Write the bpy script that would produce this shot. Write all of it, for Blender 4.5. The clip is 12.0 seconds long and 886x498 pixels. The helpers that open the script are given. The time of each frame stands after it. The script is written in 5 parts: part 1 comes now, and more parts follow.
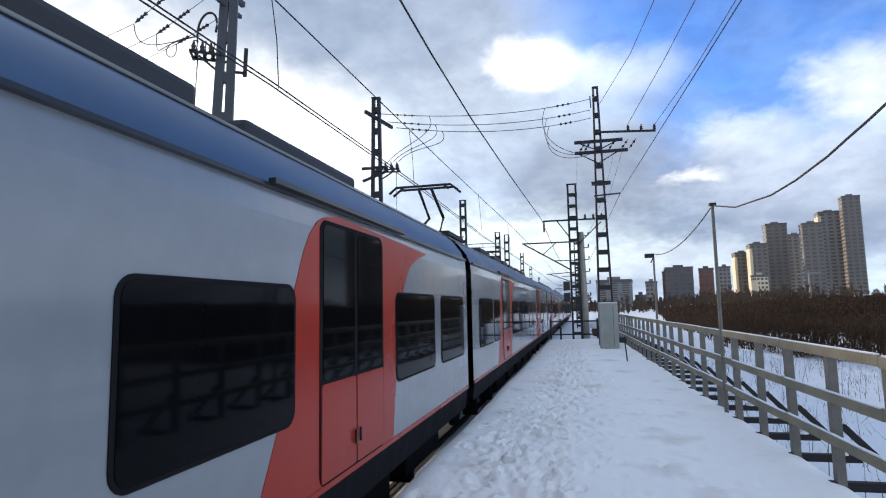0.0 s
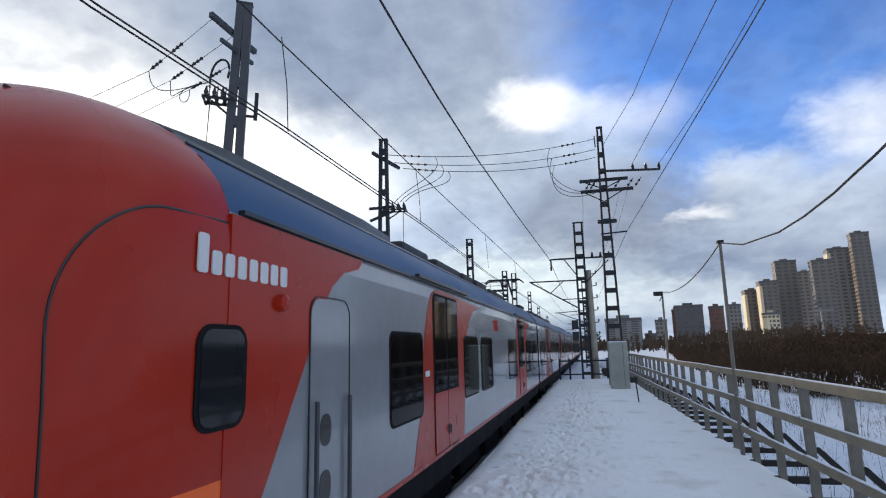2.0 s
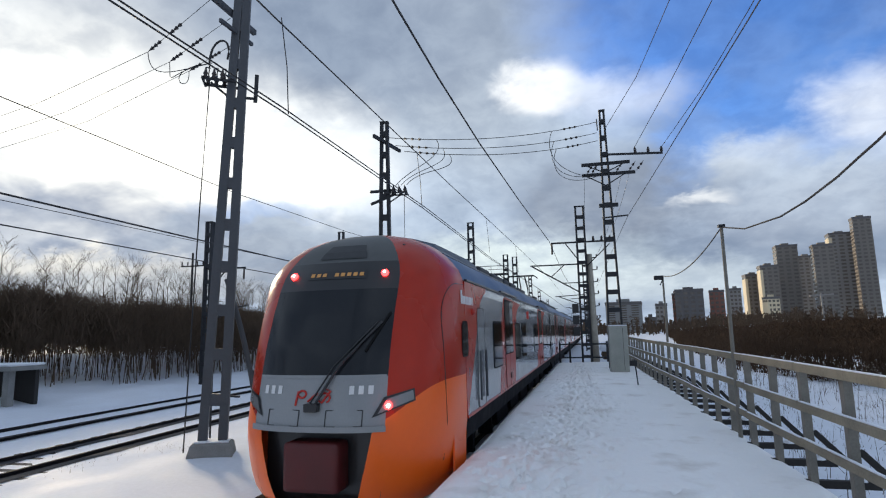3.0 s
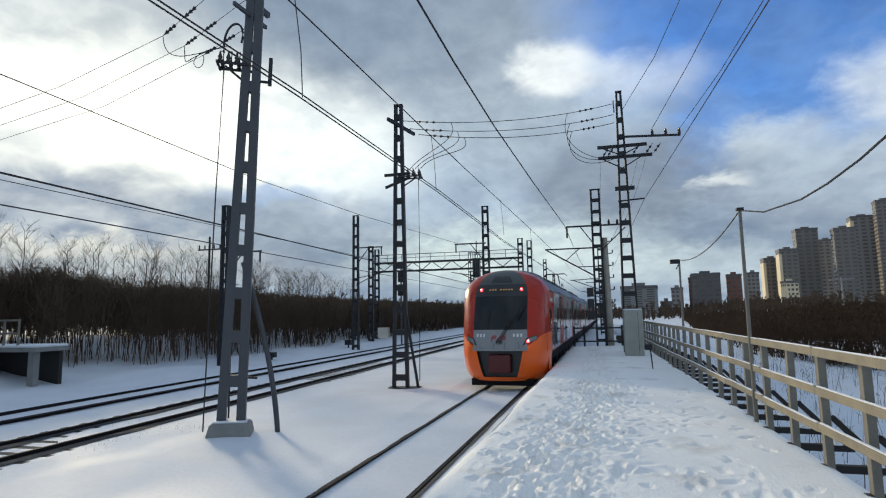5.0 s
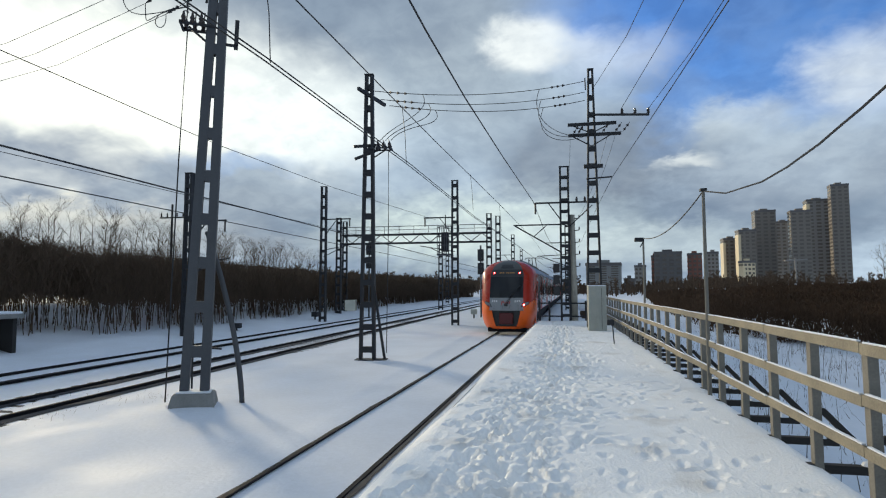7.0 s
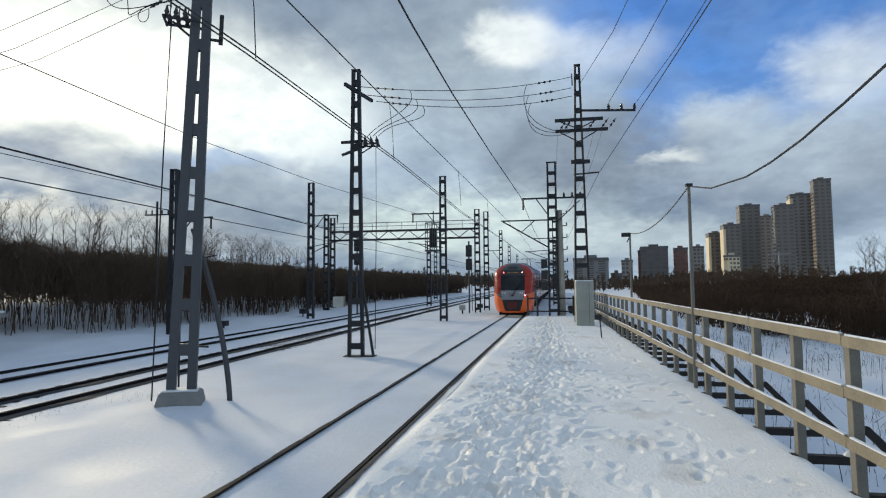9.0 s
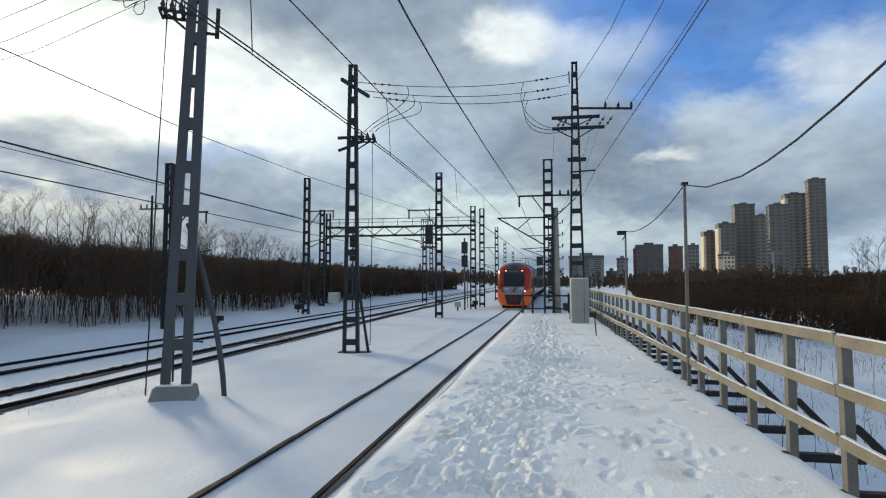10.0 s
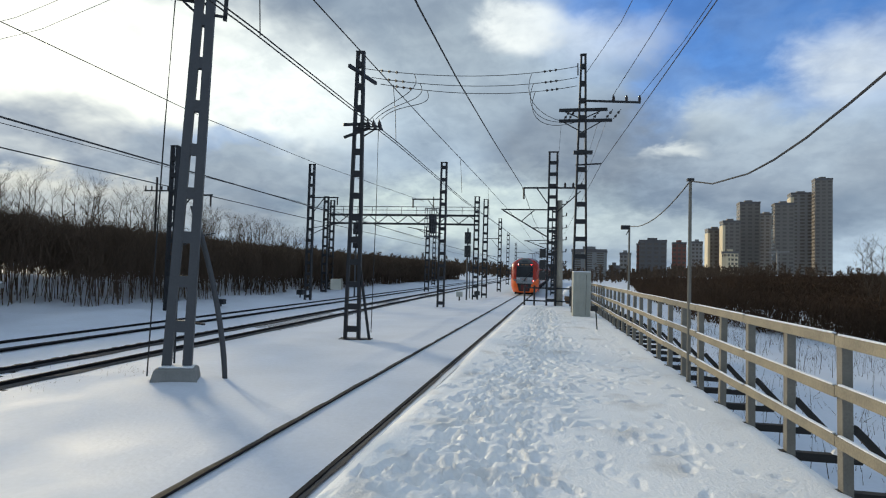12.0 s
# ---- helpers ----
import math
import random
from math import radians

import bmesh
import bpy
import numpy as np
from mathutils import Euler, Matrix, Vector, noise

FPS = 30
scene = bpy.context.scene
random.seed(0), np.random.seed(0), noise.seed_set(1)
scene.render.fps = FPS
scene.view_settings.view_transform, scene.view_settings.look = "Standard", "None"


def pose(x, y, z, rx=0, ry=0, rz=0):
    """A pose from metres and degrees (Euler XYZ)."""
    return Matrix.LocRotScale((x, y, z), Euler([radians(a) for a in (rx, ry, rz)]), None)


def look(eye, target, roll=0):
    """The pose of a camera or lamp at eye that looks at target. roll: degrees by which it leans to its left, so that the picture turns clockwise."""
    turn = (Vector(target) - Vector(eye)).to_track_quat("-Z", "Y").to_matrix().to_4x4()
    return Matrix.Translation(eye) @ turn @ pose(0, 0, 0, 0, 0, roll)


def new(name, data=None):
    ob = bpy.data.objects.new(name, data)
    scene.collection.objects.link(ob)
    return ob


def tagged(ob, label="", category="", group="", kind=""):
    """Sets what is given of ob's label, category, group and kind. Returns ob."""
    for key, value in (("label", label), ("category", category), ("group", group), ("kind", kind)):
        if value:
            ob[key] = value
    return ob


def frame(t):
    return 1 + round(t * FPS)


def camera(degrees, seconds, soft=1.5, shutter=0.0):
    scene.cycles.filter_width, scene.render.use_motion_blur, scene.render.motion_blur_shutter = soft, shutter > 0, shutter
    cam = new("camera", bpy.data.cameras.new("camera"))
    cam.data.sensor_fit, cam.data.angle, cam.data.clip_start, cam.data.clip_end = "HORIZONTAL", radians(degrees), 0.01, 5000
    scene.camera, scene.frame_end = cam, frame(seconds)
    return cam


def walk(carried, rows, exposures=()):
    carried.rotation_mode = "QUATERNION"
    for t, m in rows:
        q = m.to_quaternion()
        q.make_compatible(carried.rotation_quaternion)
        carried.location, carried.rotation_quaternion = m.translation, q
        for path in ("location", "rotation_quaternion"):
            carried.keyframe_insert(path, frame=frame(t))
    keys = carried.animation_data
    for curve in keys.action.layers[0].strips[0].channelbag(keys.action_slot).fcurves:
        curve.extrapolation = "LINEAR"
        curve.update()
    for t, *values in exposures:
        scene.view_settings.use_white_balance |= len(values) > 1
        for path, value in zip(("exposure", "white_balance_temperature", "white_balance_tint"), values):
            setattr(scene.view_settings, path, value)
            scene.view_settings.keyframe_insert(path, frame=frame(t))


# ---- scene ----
CAM_ROWS = [
    (0, 95.991, 1.144, 12.257),
    (0.5, 100.495, 1.096, 13.042),
    (1, 102.426, 1.795, 13.459),
    (1.5, 100.047, 1.702, 12.902),
    (2, 99.963, 1.376, 12.997),
    (2.5, 99.222, 1.415, 12.954),
    (3, 98.291, 1.208, 13.072),
    (5, 96.654, 1.010, 14.507),
    (5.5, 96.791, 0.942, 14.253),
    (6, 96.662, 0.670, 13.763),
    (6.5, 93.845, 0.088, 12.021),
    (7, 93.960, 0.110, 11.248),
    (9, 93.549, 0.505, 10.067),
    (9.5, 92.939, 0.201, 9.961),
    (10, 93.201, 0.069, 9.613),
    (10.5, 92.533, -0.915, 9.757),
    (11, 92.293, -0.860, 9.982),
    (11.5, 92.604, -1.470, 10.218),
    (12, 92.147, -1.518, 9.854),
]
cam = camera(76.2, 12.0, soft=1.15)
walk(cam, [(t, pose(0, 0, 2.9, rx, ry, rz)) for t, rx, ry, rz in CAM_ROWS],
     exposures=[(0, 0.50, 6350, 10), (1, 0.45, 6350, 10), (2, 0.18, 6350, 10), (3, 0.10, 6400, 8), (5, -0.08, 6350, 3), (12, -0.12, 6350, 2)])

# ---- sky, sun ----
SUN_AZ, SUN_EL = radians(-46), radians(15)
SUN = Vector((math.sin(SUN_AZ) * math.cos(SUN_EL), math.cos(SUN_AZ) * math.cos(SUN_EL), math.sin(SUN_EL)))


def make_world():
    world = bpy.data.worlds.new("winter_sky")
    scene.world = world
    world.use_nodes = True
    nt = world.node_tree
    nt.nodes.clear()
    N, L = nt.nodes.new, nt.links.new

    def math_(op, a, b=None, clamp=False):
        n = N("ShaderNodeMath")
        n.operation, n.use_clamp = op, clamp
        for i, v in enumerate((a, b)):
            if v is None:
                continue
            if isinstance(v, (int, float)):
                n.inputs[i].default_value = v
            else:
                L(v, n.inputs[i])
        return n.outputs[0]

    def ramp(v, lo, hi, a=0.0, b=1.0):
        n = N("ShaderNodeMapRange")
        n.interpolation_type = "SMOOTHSTEP"
        L(v, n.inputs[0])
        for i, x in enumerate((lo, hi, a, b)):
            n.inputs[i + 1].default_value = x
        return n.outputs[0]

    def mix(f, a, b, mode="MIX"):
        n = N("ShaderNodeMix")
        n.data_type, n.blend_type = "RGBA", mode
        for i, v in ((0, f), (6, a), (7, b)):
            if isinstance(v, (int, float)):
                n.inputs[i].default_value = v
            elif isinstance(v, tuple):
                n.inputs[i].default_value = (*v, 1)
            else:
                L(v, n.inputs[i])
        return n.outputs[2]

    co = N("ShaderNodeTexCoord").outputs["Generated"]
    sep = N("ShaderNodeSeparateXYZ")
    L(co, sep.inputs[0])
    x, y, z = sep.outputs
    zc = math_("MAXIMUM", z, 0.0)
    den = math_("ADD", zc, 0.42)
    comb = N("ShaderNodeCombineXYZ")
    L(math_("DIVIDE", x, den), comb.inputs[0])
    L(math_("DIVIDE", y, den), comb.inputs[1])

    def noise_(scale, detail, rough, off, dist=0.0):
        m = N("ShaderNodeMapping")
        m.inputs["Location"].default_value = off
        L(comb.outputs[0], m.inputs[0])
        n = N("ShaderNodeTexNoise")
        n.inputs["Scale"].default_value, n.inputs["Detail"].default_value = scale, detail
        n.inputs["Roughness"].default_value, n.inputs["Distortion"].default_value = rough, dist
        L(m.outputs[0], n.inputs["Vector"])
        return n.outputs["Fac"]

    sky = N("ShaderNodeTexSky")
    sky.sky_type, sky.sun_disc = "NISHITA", False
    sky.sun_elevation, sky.sun_rotation = SUN_EL, SUN_AZ
    sky.altitude, sky.air_density, sky.dust_density, sky.ozone_density = 200, 1.0, 0.6, 2.0
    mid = noise_(2.4, 5, 0.46, (0.4, 5.2, 0.0), 0.15)
    fine = noise_(7.0, 4, 0.5, (7.7, 2.2, 0.0), 0.2)
    az = math_("ARCTAN2", x, y)
    el = math_("ARCSINE", z)
    wa, wb, wc = noise_(5.0, 4, 0.55, (1.3, 8.2, 0.0), 0.3), noise_(6.0, 4, 0.55, (9.1, 0.7, 0.0), 0.3), noise_(16.0, 4, 0.6, (4.4, 3.9, 0.0), 0.3)
    az = math_("ADD", az, math_("ADD", math_("MULTIPLY", math_("SUBTRACT", wa, 0.5), 0.16), math_("MULTIPLY", math_("SUBTRACT", wc, 0.5), 0.05)))
    el = math_("ADD", el, math_("ADD", math_("MULTIPLY", math_("SUBTRACT", wb, 0.5), 0.09), math_("MULTIPLY", math_("SUBTRACT", wc, 0.5), -0.03)))

    def bank(a, e, ra, re, soft=0.5):
        """A ragged oval cloud or gap round a bearing and a height, in degrees."""
        u = math_("DIVIDE", math_("SUBTRACT", az, radians(a)), radians(ra))
        v = math_("DIVIDE", math_("SUBTRACT", el, radians(e)), radians(re))
        d = math_("SQRT", math_("ADD", math_("MULTIPLY", u, u), math_("MULTIPLY", v, v)))
        return ramp(d, 1 - soft, 1 + soft, 1.0, 0.0)

    # light and dark of the cloud deck
    soft = noise_(1.7, 2, 0.4, (2.4, 6.1, 0.0), 0.1)
    shade = math_("ADD", math_("ADD", math_("MULTIPLY", soft, 0.55), math_("MULTIPLY", mid, 0.33)), math_("MULTIPLY", fine, 0.12))
    tone = ramp(shade, 0.38, 0.66, 0.0, 1.0)
    col = mix(tone, (0.25, 0.315, 0.43), (0.58, 0.68, 0.82))
    sunv = N("ShaderNodeVectorMath")
    sunv.operation = "DISTANCE"
    L(co, sunv.inputs[0])
    sunv.inputs[1].default_value = SUN
    glow = ramp(sunv.outputs["Value"], 0.02, 0.45, 1.0, 0.0)
    blue = mix(1.0, sky.outputs[0], (0.088, 0.128, 0.205), "MULTIPLY")
    SHEET = ((-14, 30, 18, 9, 0.5, (0.36, 0.42, 0.52), 0.8), (-10, 19.5, 9, 5, 0.6, (0.46, 0.52, 0.60), 0.6), (-50, 34, 16, 8, 0.5, (0.55, 0.58, 0.64), 0.6),
             (-43, 18, 18, 7, 0.6, (1.3, 1.27, 1.19), 0.85), (-26, 16.5, 8.5, 5.5, 0.5, (1.15, 1.17, 1.16), 0.85))
    GAPS = ((21, 25, 19, 8.5, 0.35, 0.97), (14, 33, 15, 10, 0.45, 0.95), (23, 17.5, 9, 3.5, 0.4, 0.8), (10.6, 15.5, 3.4, 3.6, 0.5, 0.85), (45, 24, 22, 12, 0.5, 0.85))
    CLOUDS = ((4, 12.4, 9.5, 4.0, 0.4, (0.29, 0.335, 0.42), 0.92), (22, 10.2, 10, 3.6, 0.5, (0.47, 0.53, 0.63), 0.75), (-1.6, 23.6, 4.3, 2.3, 0.45, (1.12, 1.12, 1.12), 0.97), (5.6, 22.0, 5.0, 2.2, 0.7, (0.86, 0.90, 0.98), 0.65),
              (12.4, 11.6, 2.2, 0.7, 0.8, (1.1, 1.1, 1.08), 0.75), (26, 17.3, 4.5, 3.0, 0.6, (0.86, 0.89, 0.94), 0.9), (16.5, 15.0, 4.0, 1.6, 0.6, (0.66, 0.72, 0.80), 0.75),
              (-8, 5.8, 13, 3.4, 0.6, (0.88, 0.97, 0.94), 0.85), (8, 4.2, 9, 2.0, 0.6, (0.74, 0.82, 0.86), 0.7), (-50, 9.6, 22, 3.2, 0.5, (0.32, 0.375, 0.49), 0.95), (-27, 9.2, 12, 2.0, 0.6, (0.45, 0.52, 0.62), 0.75), (-31, 11.8, 5, 0.9, 0.6, (0.40, 0.55, 0.85), 0.6),
              (-30, 8.2, 10, 1.2, 0.6, (0.42, 0.47, 0.55), 0.6), (-50, 6.3, 15, 0.9, 0.7, (0.95, 0.88, 0.76), 0.65), (-46, 4.2, 22, 1.7, 0.6, (0.46, 0.48, 0.51), 0.8))
    for a, e, ra, re, sf, c, k in SHEET:
        col = mix(math_("MULTIPLY", bank(a, e, ra, re, sf), math_("MULTIPLY", ramp(math_("ADD", math_("MULTIPLY", shade, 0.6), math_("MULTIPLY", mid, 0.4)), 0.36, 0.58, 0.35, 1.0), k)), col, c)
    col = mix(math_("MULTIPLY", math_("MULTIPLY", glow, glow), ramp(shade, 0.34, 0.60, 0.25, 1.0)), col, (1.6, 1.53, 1.36))
    for a, e, ra, re, sf, k in GAPS:
        col = mix(math_("MULTIPLY", bank(a, e, ra, re, sf), ramp(fine, 0.30, 0.62, k, k * 0.72)), col, blue)
    for a, e, ra, re, sf, c, k in CLOUDS:
        col = mix(math_("MULTIPLY", bank(a, e, ra, re, sf), math_("MULTIPLY", ramp(fine, 0.30, 0.66, 1.0, 0.72), k)), col, c)
    mottle = mix(ramp(math_("ADD", math_("MULTIPLY", wc, 0.55), math_("MULTIPLY", wa, 0.45)), 0.36, 0.64), (0.86, 0.87, 0.90), (1.08, 1.07, 1.06))
    col = mix(1.0, col, mottle, "MULTIPLY")
    bg = N("ShaderNodeBackground")
    L(col, bg.inputs[0])
    bg.inputs[1].default_value = 1.0
    out = N("ShaderNodeOutputWorld")
    L(bg.outputs[0], out.inputs[0])


make_world()
sun = new("sun", bpy.data.lights.new("sun", "SUN"))
sun.data.energy, sun.data.angle, sun.data.color = 2.7, radians(8), (1.0, 0.80, 0.55)
sun.matrix_world = look(SUN * 100, (0, 0, 0))


# ---- materials ----
def material(name, col, rough=0.6, metal=0.0, var=0.12, scale=3.0, fine=40.0, bump=0.0, bump_scale=60.0, coat=0.0, col2=None, emit=0.0, island=False, piece=0.0, spec=0.5, stain=None):
    m = bpy.data.materials.new(name)
    m.use_nodes = True
    nt = m.node_tree
    N, L = nt.nodes.new, nt.links.new
    b = nt.nodes["Principled BSDF"]
    co = N("ShaderNodeTexCoord").outputs["Object"]
    tex = []
    for s, d in ((scale, 4), (fine, 3)):
        t = N("ShaderNodeTexNoise")
        t.inputs["Scale"].default_value, t.inputs["Detail"].default_value = s, d
        L(co, t.inputs["Vector"])
        tex.append(t.outputs["Fac"])
    add = N("ShaderNodeMath")
    add.operation = "MULTIPLY_ADD"
    L(tex[0], add.inputs[0])
    add.inputs[1].default_value = 0.65
    half = N("ShaderNodeMath")
    half.operation = "MULTIPLY"
    L(tex[1], half.inputs[0])
    half.inputs[1].default_value = 0.35
    L(half.outputs[0], add.inputs[2])
    fac = add.outputs[0]
    if island or piece:
        if island:
            r = N("ShaderNodeNewGeometry").outputs["Random Per Island"]
        else:
            r = N("ShaderNodeObjectInfo").outputs["Random"]
        k = N("ShaderNodeMath")
        k.operation = "MULTIPLY_ADD"
        L(r, k.inputs[0])
        k.inputs[1].default_value = piece or 0.4
        L(fac, k.inputs[2])
        fac = k.outputs[0]
    r = N("ShaderNodeMapRange")
    L(fac, r.inputs[0])
    r.inputs[1].default_value, r.inputs[2].default_value = 0.3, 0.7 + (piece or (0.4 if island else 0))
    mx = N("ShaderNodeMix")
    mx.data_type = "RGBA"
    c2 = col2 or tuple(c * (1 - var) for c in col)
    c1 = col if col2 else tuple(min(1, c * (1 + var * 0.6)) for c in col)
    mx.inputs[6].default_value, mx.inputs[7].default_value = (*c2, 1), (*c1, 1)
    L(r.outputs[0], mx.inputs[0])
    col_out = mx.outputs[2]
    if stain:
        t = N("ShaderNodeTexNoise")
        t.inputs["Scale"].default_value, t.inputs["Detail"].default_value = 1.1, 8
        L(co, t.inputs["Vector"])
        sr = N("ShaderNodeMapRange")
        L(t.outputs["Fac"], sr.inputs[0])
        for i, v in enumerate((0.56, 0.74, 0.0, 0.5)):
            sr.inputs[i + 1].default_value = v
        sm = N("ShaderNodeMix")
        sm.data_type = "RGBA"
        L(sr.outputs[0], sm.inputs[0])
        L(col_out, sm.inputs[6])
        sm.inputs[7].default_value = (*stain, 1)
        col_out = sm.outputs[2]
    L(col_out, b.inputs["Base Color"])
    rr = N("ShaderNodeMapRange")
    L(tex[0], rr.inputs[0])
    rr.inputs[1].default_value, rr.inputs[2].default_value = 0.3, 0.7
    rr.inputs[3].default_value, rr.inputs[4].default_value = max(0.02, rough * 0.85), min(1, rough * 1.15)
    L(rr.outputs[0], b.inputs["Roughness"])
    b.inputs["Metallic"].default_value = metal
    b.inputs["Specular IOR Level"].default_value = spec
    b.inputs["Coat Weight"].default_value, b.inputs["Coat Roughness"].default_value = coat, 0.08
    if emit:
        b.inputs["Emission Color"].default_value, b.inputs["Emission Strength"].default_value = (*col, 1), emit
    if bump:
        t = N("ShaderNodeTexNoise")
        t.inputs["Scale"].default_value, t.inputs["Detail"].default_value = bump_scale, 6
        L(co, t.inputs["Vector"])
        bn = N("ShaderNodeBump")
        bn.inputs["Strength"].default_value, bn.inputs["Distance"].default_value = bump, 0.02
        L(t.outputs["Fac"], bn.inputs["Height"])
        L(bn.outputs["Normal"], b.inputs["Normal"])
    return m


# ground snow darker and bluer than the platform's: the view's edge falloff, in colour
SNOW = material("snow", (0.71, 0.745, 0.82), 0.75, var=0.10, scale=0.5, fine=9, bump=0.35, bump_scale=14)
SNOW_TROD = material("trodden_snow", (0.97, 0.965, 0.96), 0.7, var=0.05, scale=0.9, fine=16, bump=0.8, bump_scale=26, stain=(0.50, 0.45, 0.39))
SNOW_CAP = material("snow_cap", (0.82, 0.85, 0.9), 0.75, var=0.08, bump=0.3)
DIRTY = material("dirty_snow", (0.55, 0.50, 0.44), 0.85, var=0.35, scale=2, fine=18, bump=0.5)
CONCRETE = material("concrete", (0.26, 0.26, 0.25), 0.85, var=0.3, scale=2, fine=30, bump=0.3)
CONCRETE_PALE = material("pale_concrete", (0.40, 0.37, 0.31), 0.85, var=0.35, scale=1.5, fine=14, bump=0.3)
STEEL = material("painted_steel", (0.075, 0.08, 0.09), 0.6, 0.1, var=0.25, scale=1.5, fine=25, bump=0.15)
STEEL_DARK = material("dark_steel", (0.026, 0.027, 0.031), 0.6, 0.2, var=0.3, scale=2, fine=30, bump=0.1)
RAIL_STEEL = material("rail_steel", (0.022, 0.021, 0.024), 0.75, 0.0, spec=0.15, var=0.35, scale=3, fine=40)
WIRE = material("wire", (0.03, 0.03, 0.033), 0.6, 0.3, var=0.1)
CERAMIC = material("insulator_ceramic", (0.03, 0.022, 0.02), 0.25, var=0.2)
WOOD = material("weathered_board", (0.27, 0.235, 0.17), 0.8, var=0.4, scale=2.5, fine=45, bump=0.3, bump_scale=50)
WOOD_POST = material("weathered_post", (0.21, 0.195, 0.165), 0.85, var=0.35, scale=3, fine=40, bump=0.3)
WOOD_DARK = material("tarred_timber", (0.035, 0.032, 0.03), 0.85, var=0.35, scale=4, fine=40)
SLEEPER = material("sleeper", (0.05, 0.05, 0.055), 0.9, var=0.4, scale=4, fine=40)
CAB_GREY = material("cabinet_paint", (0.42, 0.43, 0.385), 0.6, var=0.22, scale=2, fine=30, bump=0.1)
T_GREY = material("train_grey", (0.26, 0.278, 0.30), 0.22, 0.0, var=0.12, scale=0.6, fine=5, coat=0.7, bump=0.05, bump_scale=1.8)
# roof edge: the sky's blue reflection is put into the base colour
T_SKY_BLUE = material("train_roof_blue", (0.05, 0.105, 0.21), 0.42, 0.0, var=0.15, scale=0.6, fine=6, spec=0.25)
T_HOUSING = material("roof_housing", (0.035, 0.037, 0.042), 0.6, var=0.3, scale=1.2, fine=10)
T_ROOF = material("train_roof_grey", (0.075, 0.08, 0.082), 0.5, var=0.2, scale=0.8, fine=8)
T_RED = material("train_red", (0.42, 0.020, 0.004), 0.28, var=0.14, scale=0.7, fine=6, coat=0.18, spec=0.3)
T_ORANGE = material("train_orange", (1.0, 0.14, 0.003), 0.4, var=0.08, scale=0.8, fine=8, coat=0.3)
T_BLACK = material("train_black", (0.012, 0.012, 0.014), 0.35, var=0.2, coat=0.3)
T_UNDER = material("train_underframe", (0.014, 0.014, 0.017), 0.85, spec=0.1, var=0.4, scale=3, fine=20)
T_MAROON = material("coupler_cover", (0.10, 0.012, 0.012), 0.5, var=0.25, scale=3)
T_FRONT = material("train_front_grey", (0.27, 0.28, 0.29), 0.4, var=0.12, scale=1.5, coat=0.3)
GLASS = material("tinted_glass", (0.004, 0.0045, 0.0055), 0.05, var=0.2, scale=1.0, spec=0.06)
WINDSCREEN = material("windscreen_glass", (0.018, 0.02, 0.024), 0.07, var=0.2, scale=1.0, spec=0.3)
RUBBER = material("rubber", (0.010, 0.010, 0.011), 0.75, spec=0.15)
RED_LAMP = material("red_lamp", (1.0, 0.03, 0.03), 0.3, emit=9.0)
WHITE_LAMP = material("white_lamp_core", (1.0, 0.55, 0.5), 0.3, emit=12.0)
LENS = material("lamp_lens", (0.20, 0.205, 0.21), 0.12, var=0.1, coat=0.8)
AMBER = material("amber_display", (0.5, 0.25, 0.07), 0.4, emit=0.12)
WHITE_MARK = material("white_marking", (0.75, 0.75, 0.75), 0.5)
RED_MARK = material("red_marking", (0.5, 0.03, 0.02), 0.5)
BARK = material("bare_twigs", (0.105, 0.076, 0.055), 0.95, spec=0.05, var=0.4, scale=0.3, island=True)
BARK_GREY = material("grey_bark", (0.105, 0.078, 0.058), 0.95, spec=0.05, var=0.4, scale=0.5, island=True)
BARK_RUST = material("rust_brown_twigs", (0.08, 0.053, 0.036), 0.95, spec=0.05, var=0.4, scale=0.2, island=True)
CABLE = material("cable_sheath", (0.02, 0.02, 0.022), 0.6)


# ---- mesh helpers ----
def part(name, bm, mat, parent=None, label="", smooth=False):
    me = bpy.data.meshes.new(name)
    bm.normal_update()
    bm.to_mesh(me)
    bm.free()
    me.materials.append(mat)
    if smooth:
        for p in me.polygons:
            p.use_smooth = True
    ob = new(name, me)
    if parent:
        ob.parent = parent
    if label:
        ob["label"] = label
    return ob


def again(ob, m, parent=None):
    o = bpy.data.objects.new(ob.name.split(".")[0], ob.data)
    scene.collection.objects.link(o)
    o.parent = parent or ob.parent
    o.matrix_basis = m
    return o


def thing(name, label, category, m=None, group="", kind=""):
    ob = new(name)
    if m is not None:
        ob.matrix_basis = m
    return tagged(ob, label, category, group, kind)


def box(bm, x0, x1, y0, y1, z0, z1, bevel=0.0):
    vs = [bm.verts.new((x, y, z)) for z in (z0, z1) for y in (y0, y1) for x in (x0, x1)]
    fs = [bm.faces.new([vs[i] for i in q]) for q in ((0, 2, 3, 1), (4, 5, 7, 6), (0, 1, 5, 4), (2, 6, 7, 3), (0, 4, 6, 2), (1, 3, 7, 5))]
    if bevel:
        es = list({e for f in fs for e in f.edges})
        bmesh.ops.bevel(bm, geom=es, offset=bevel, segments=2, affect="EDGES", profile=0.6)
    return bm


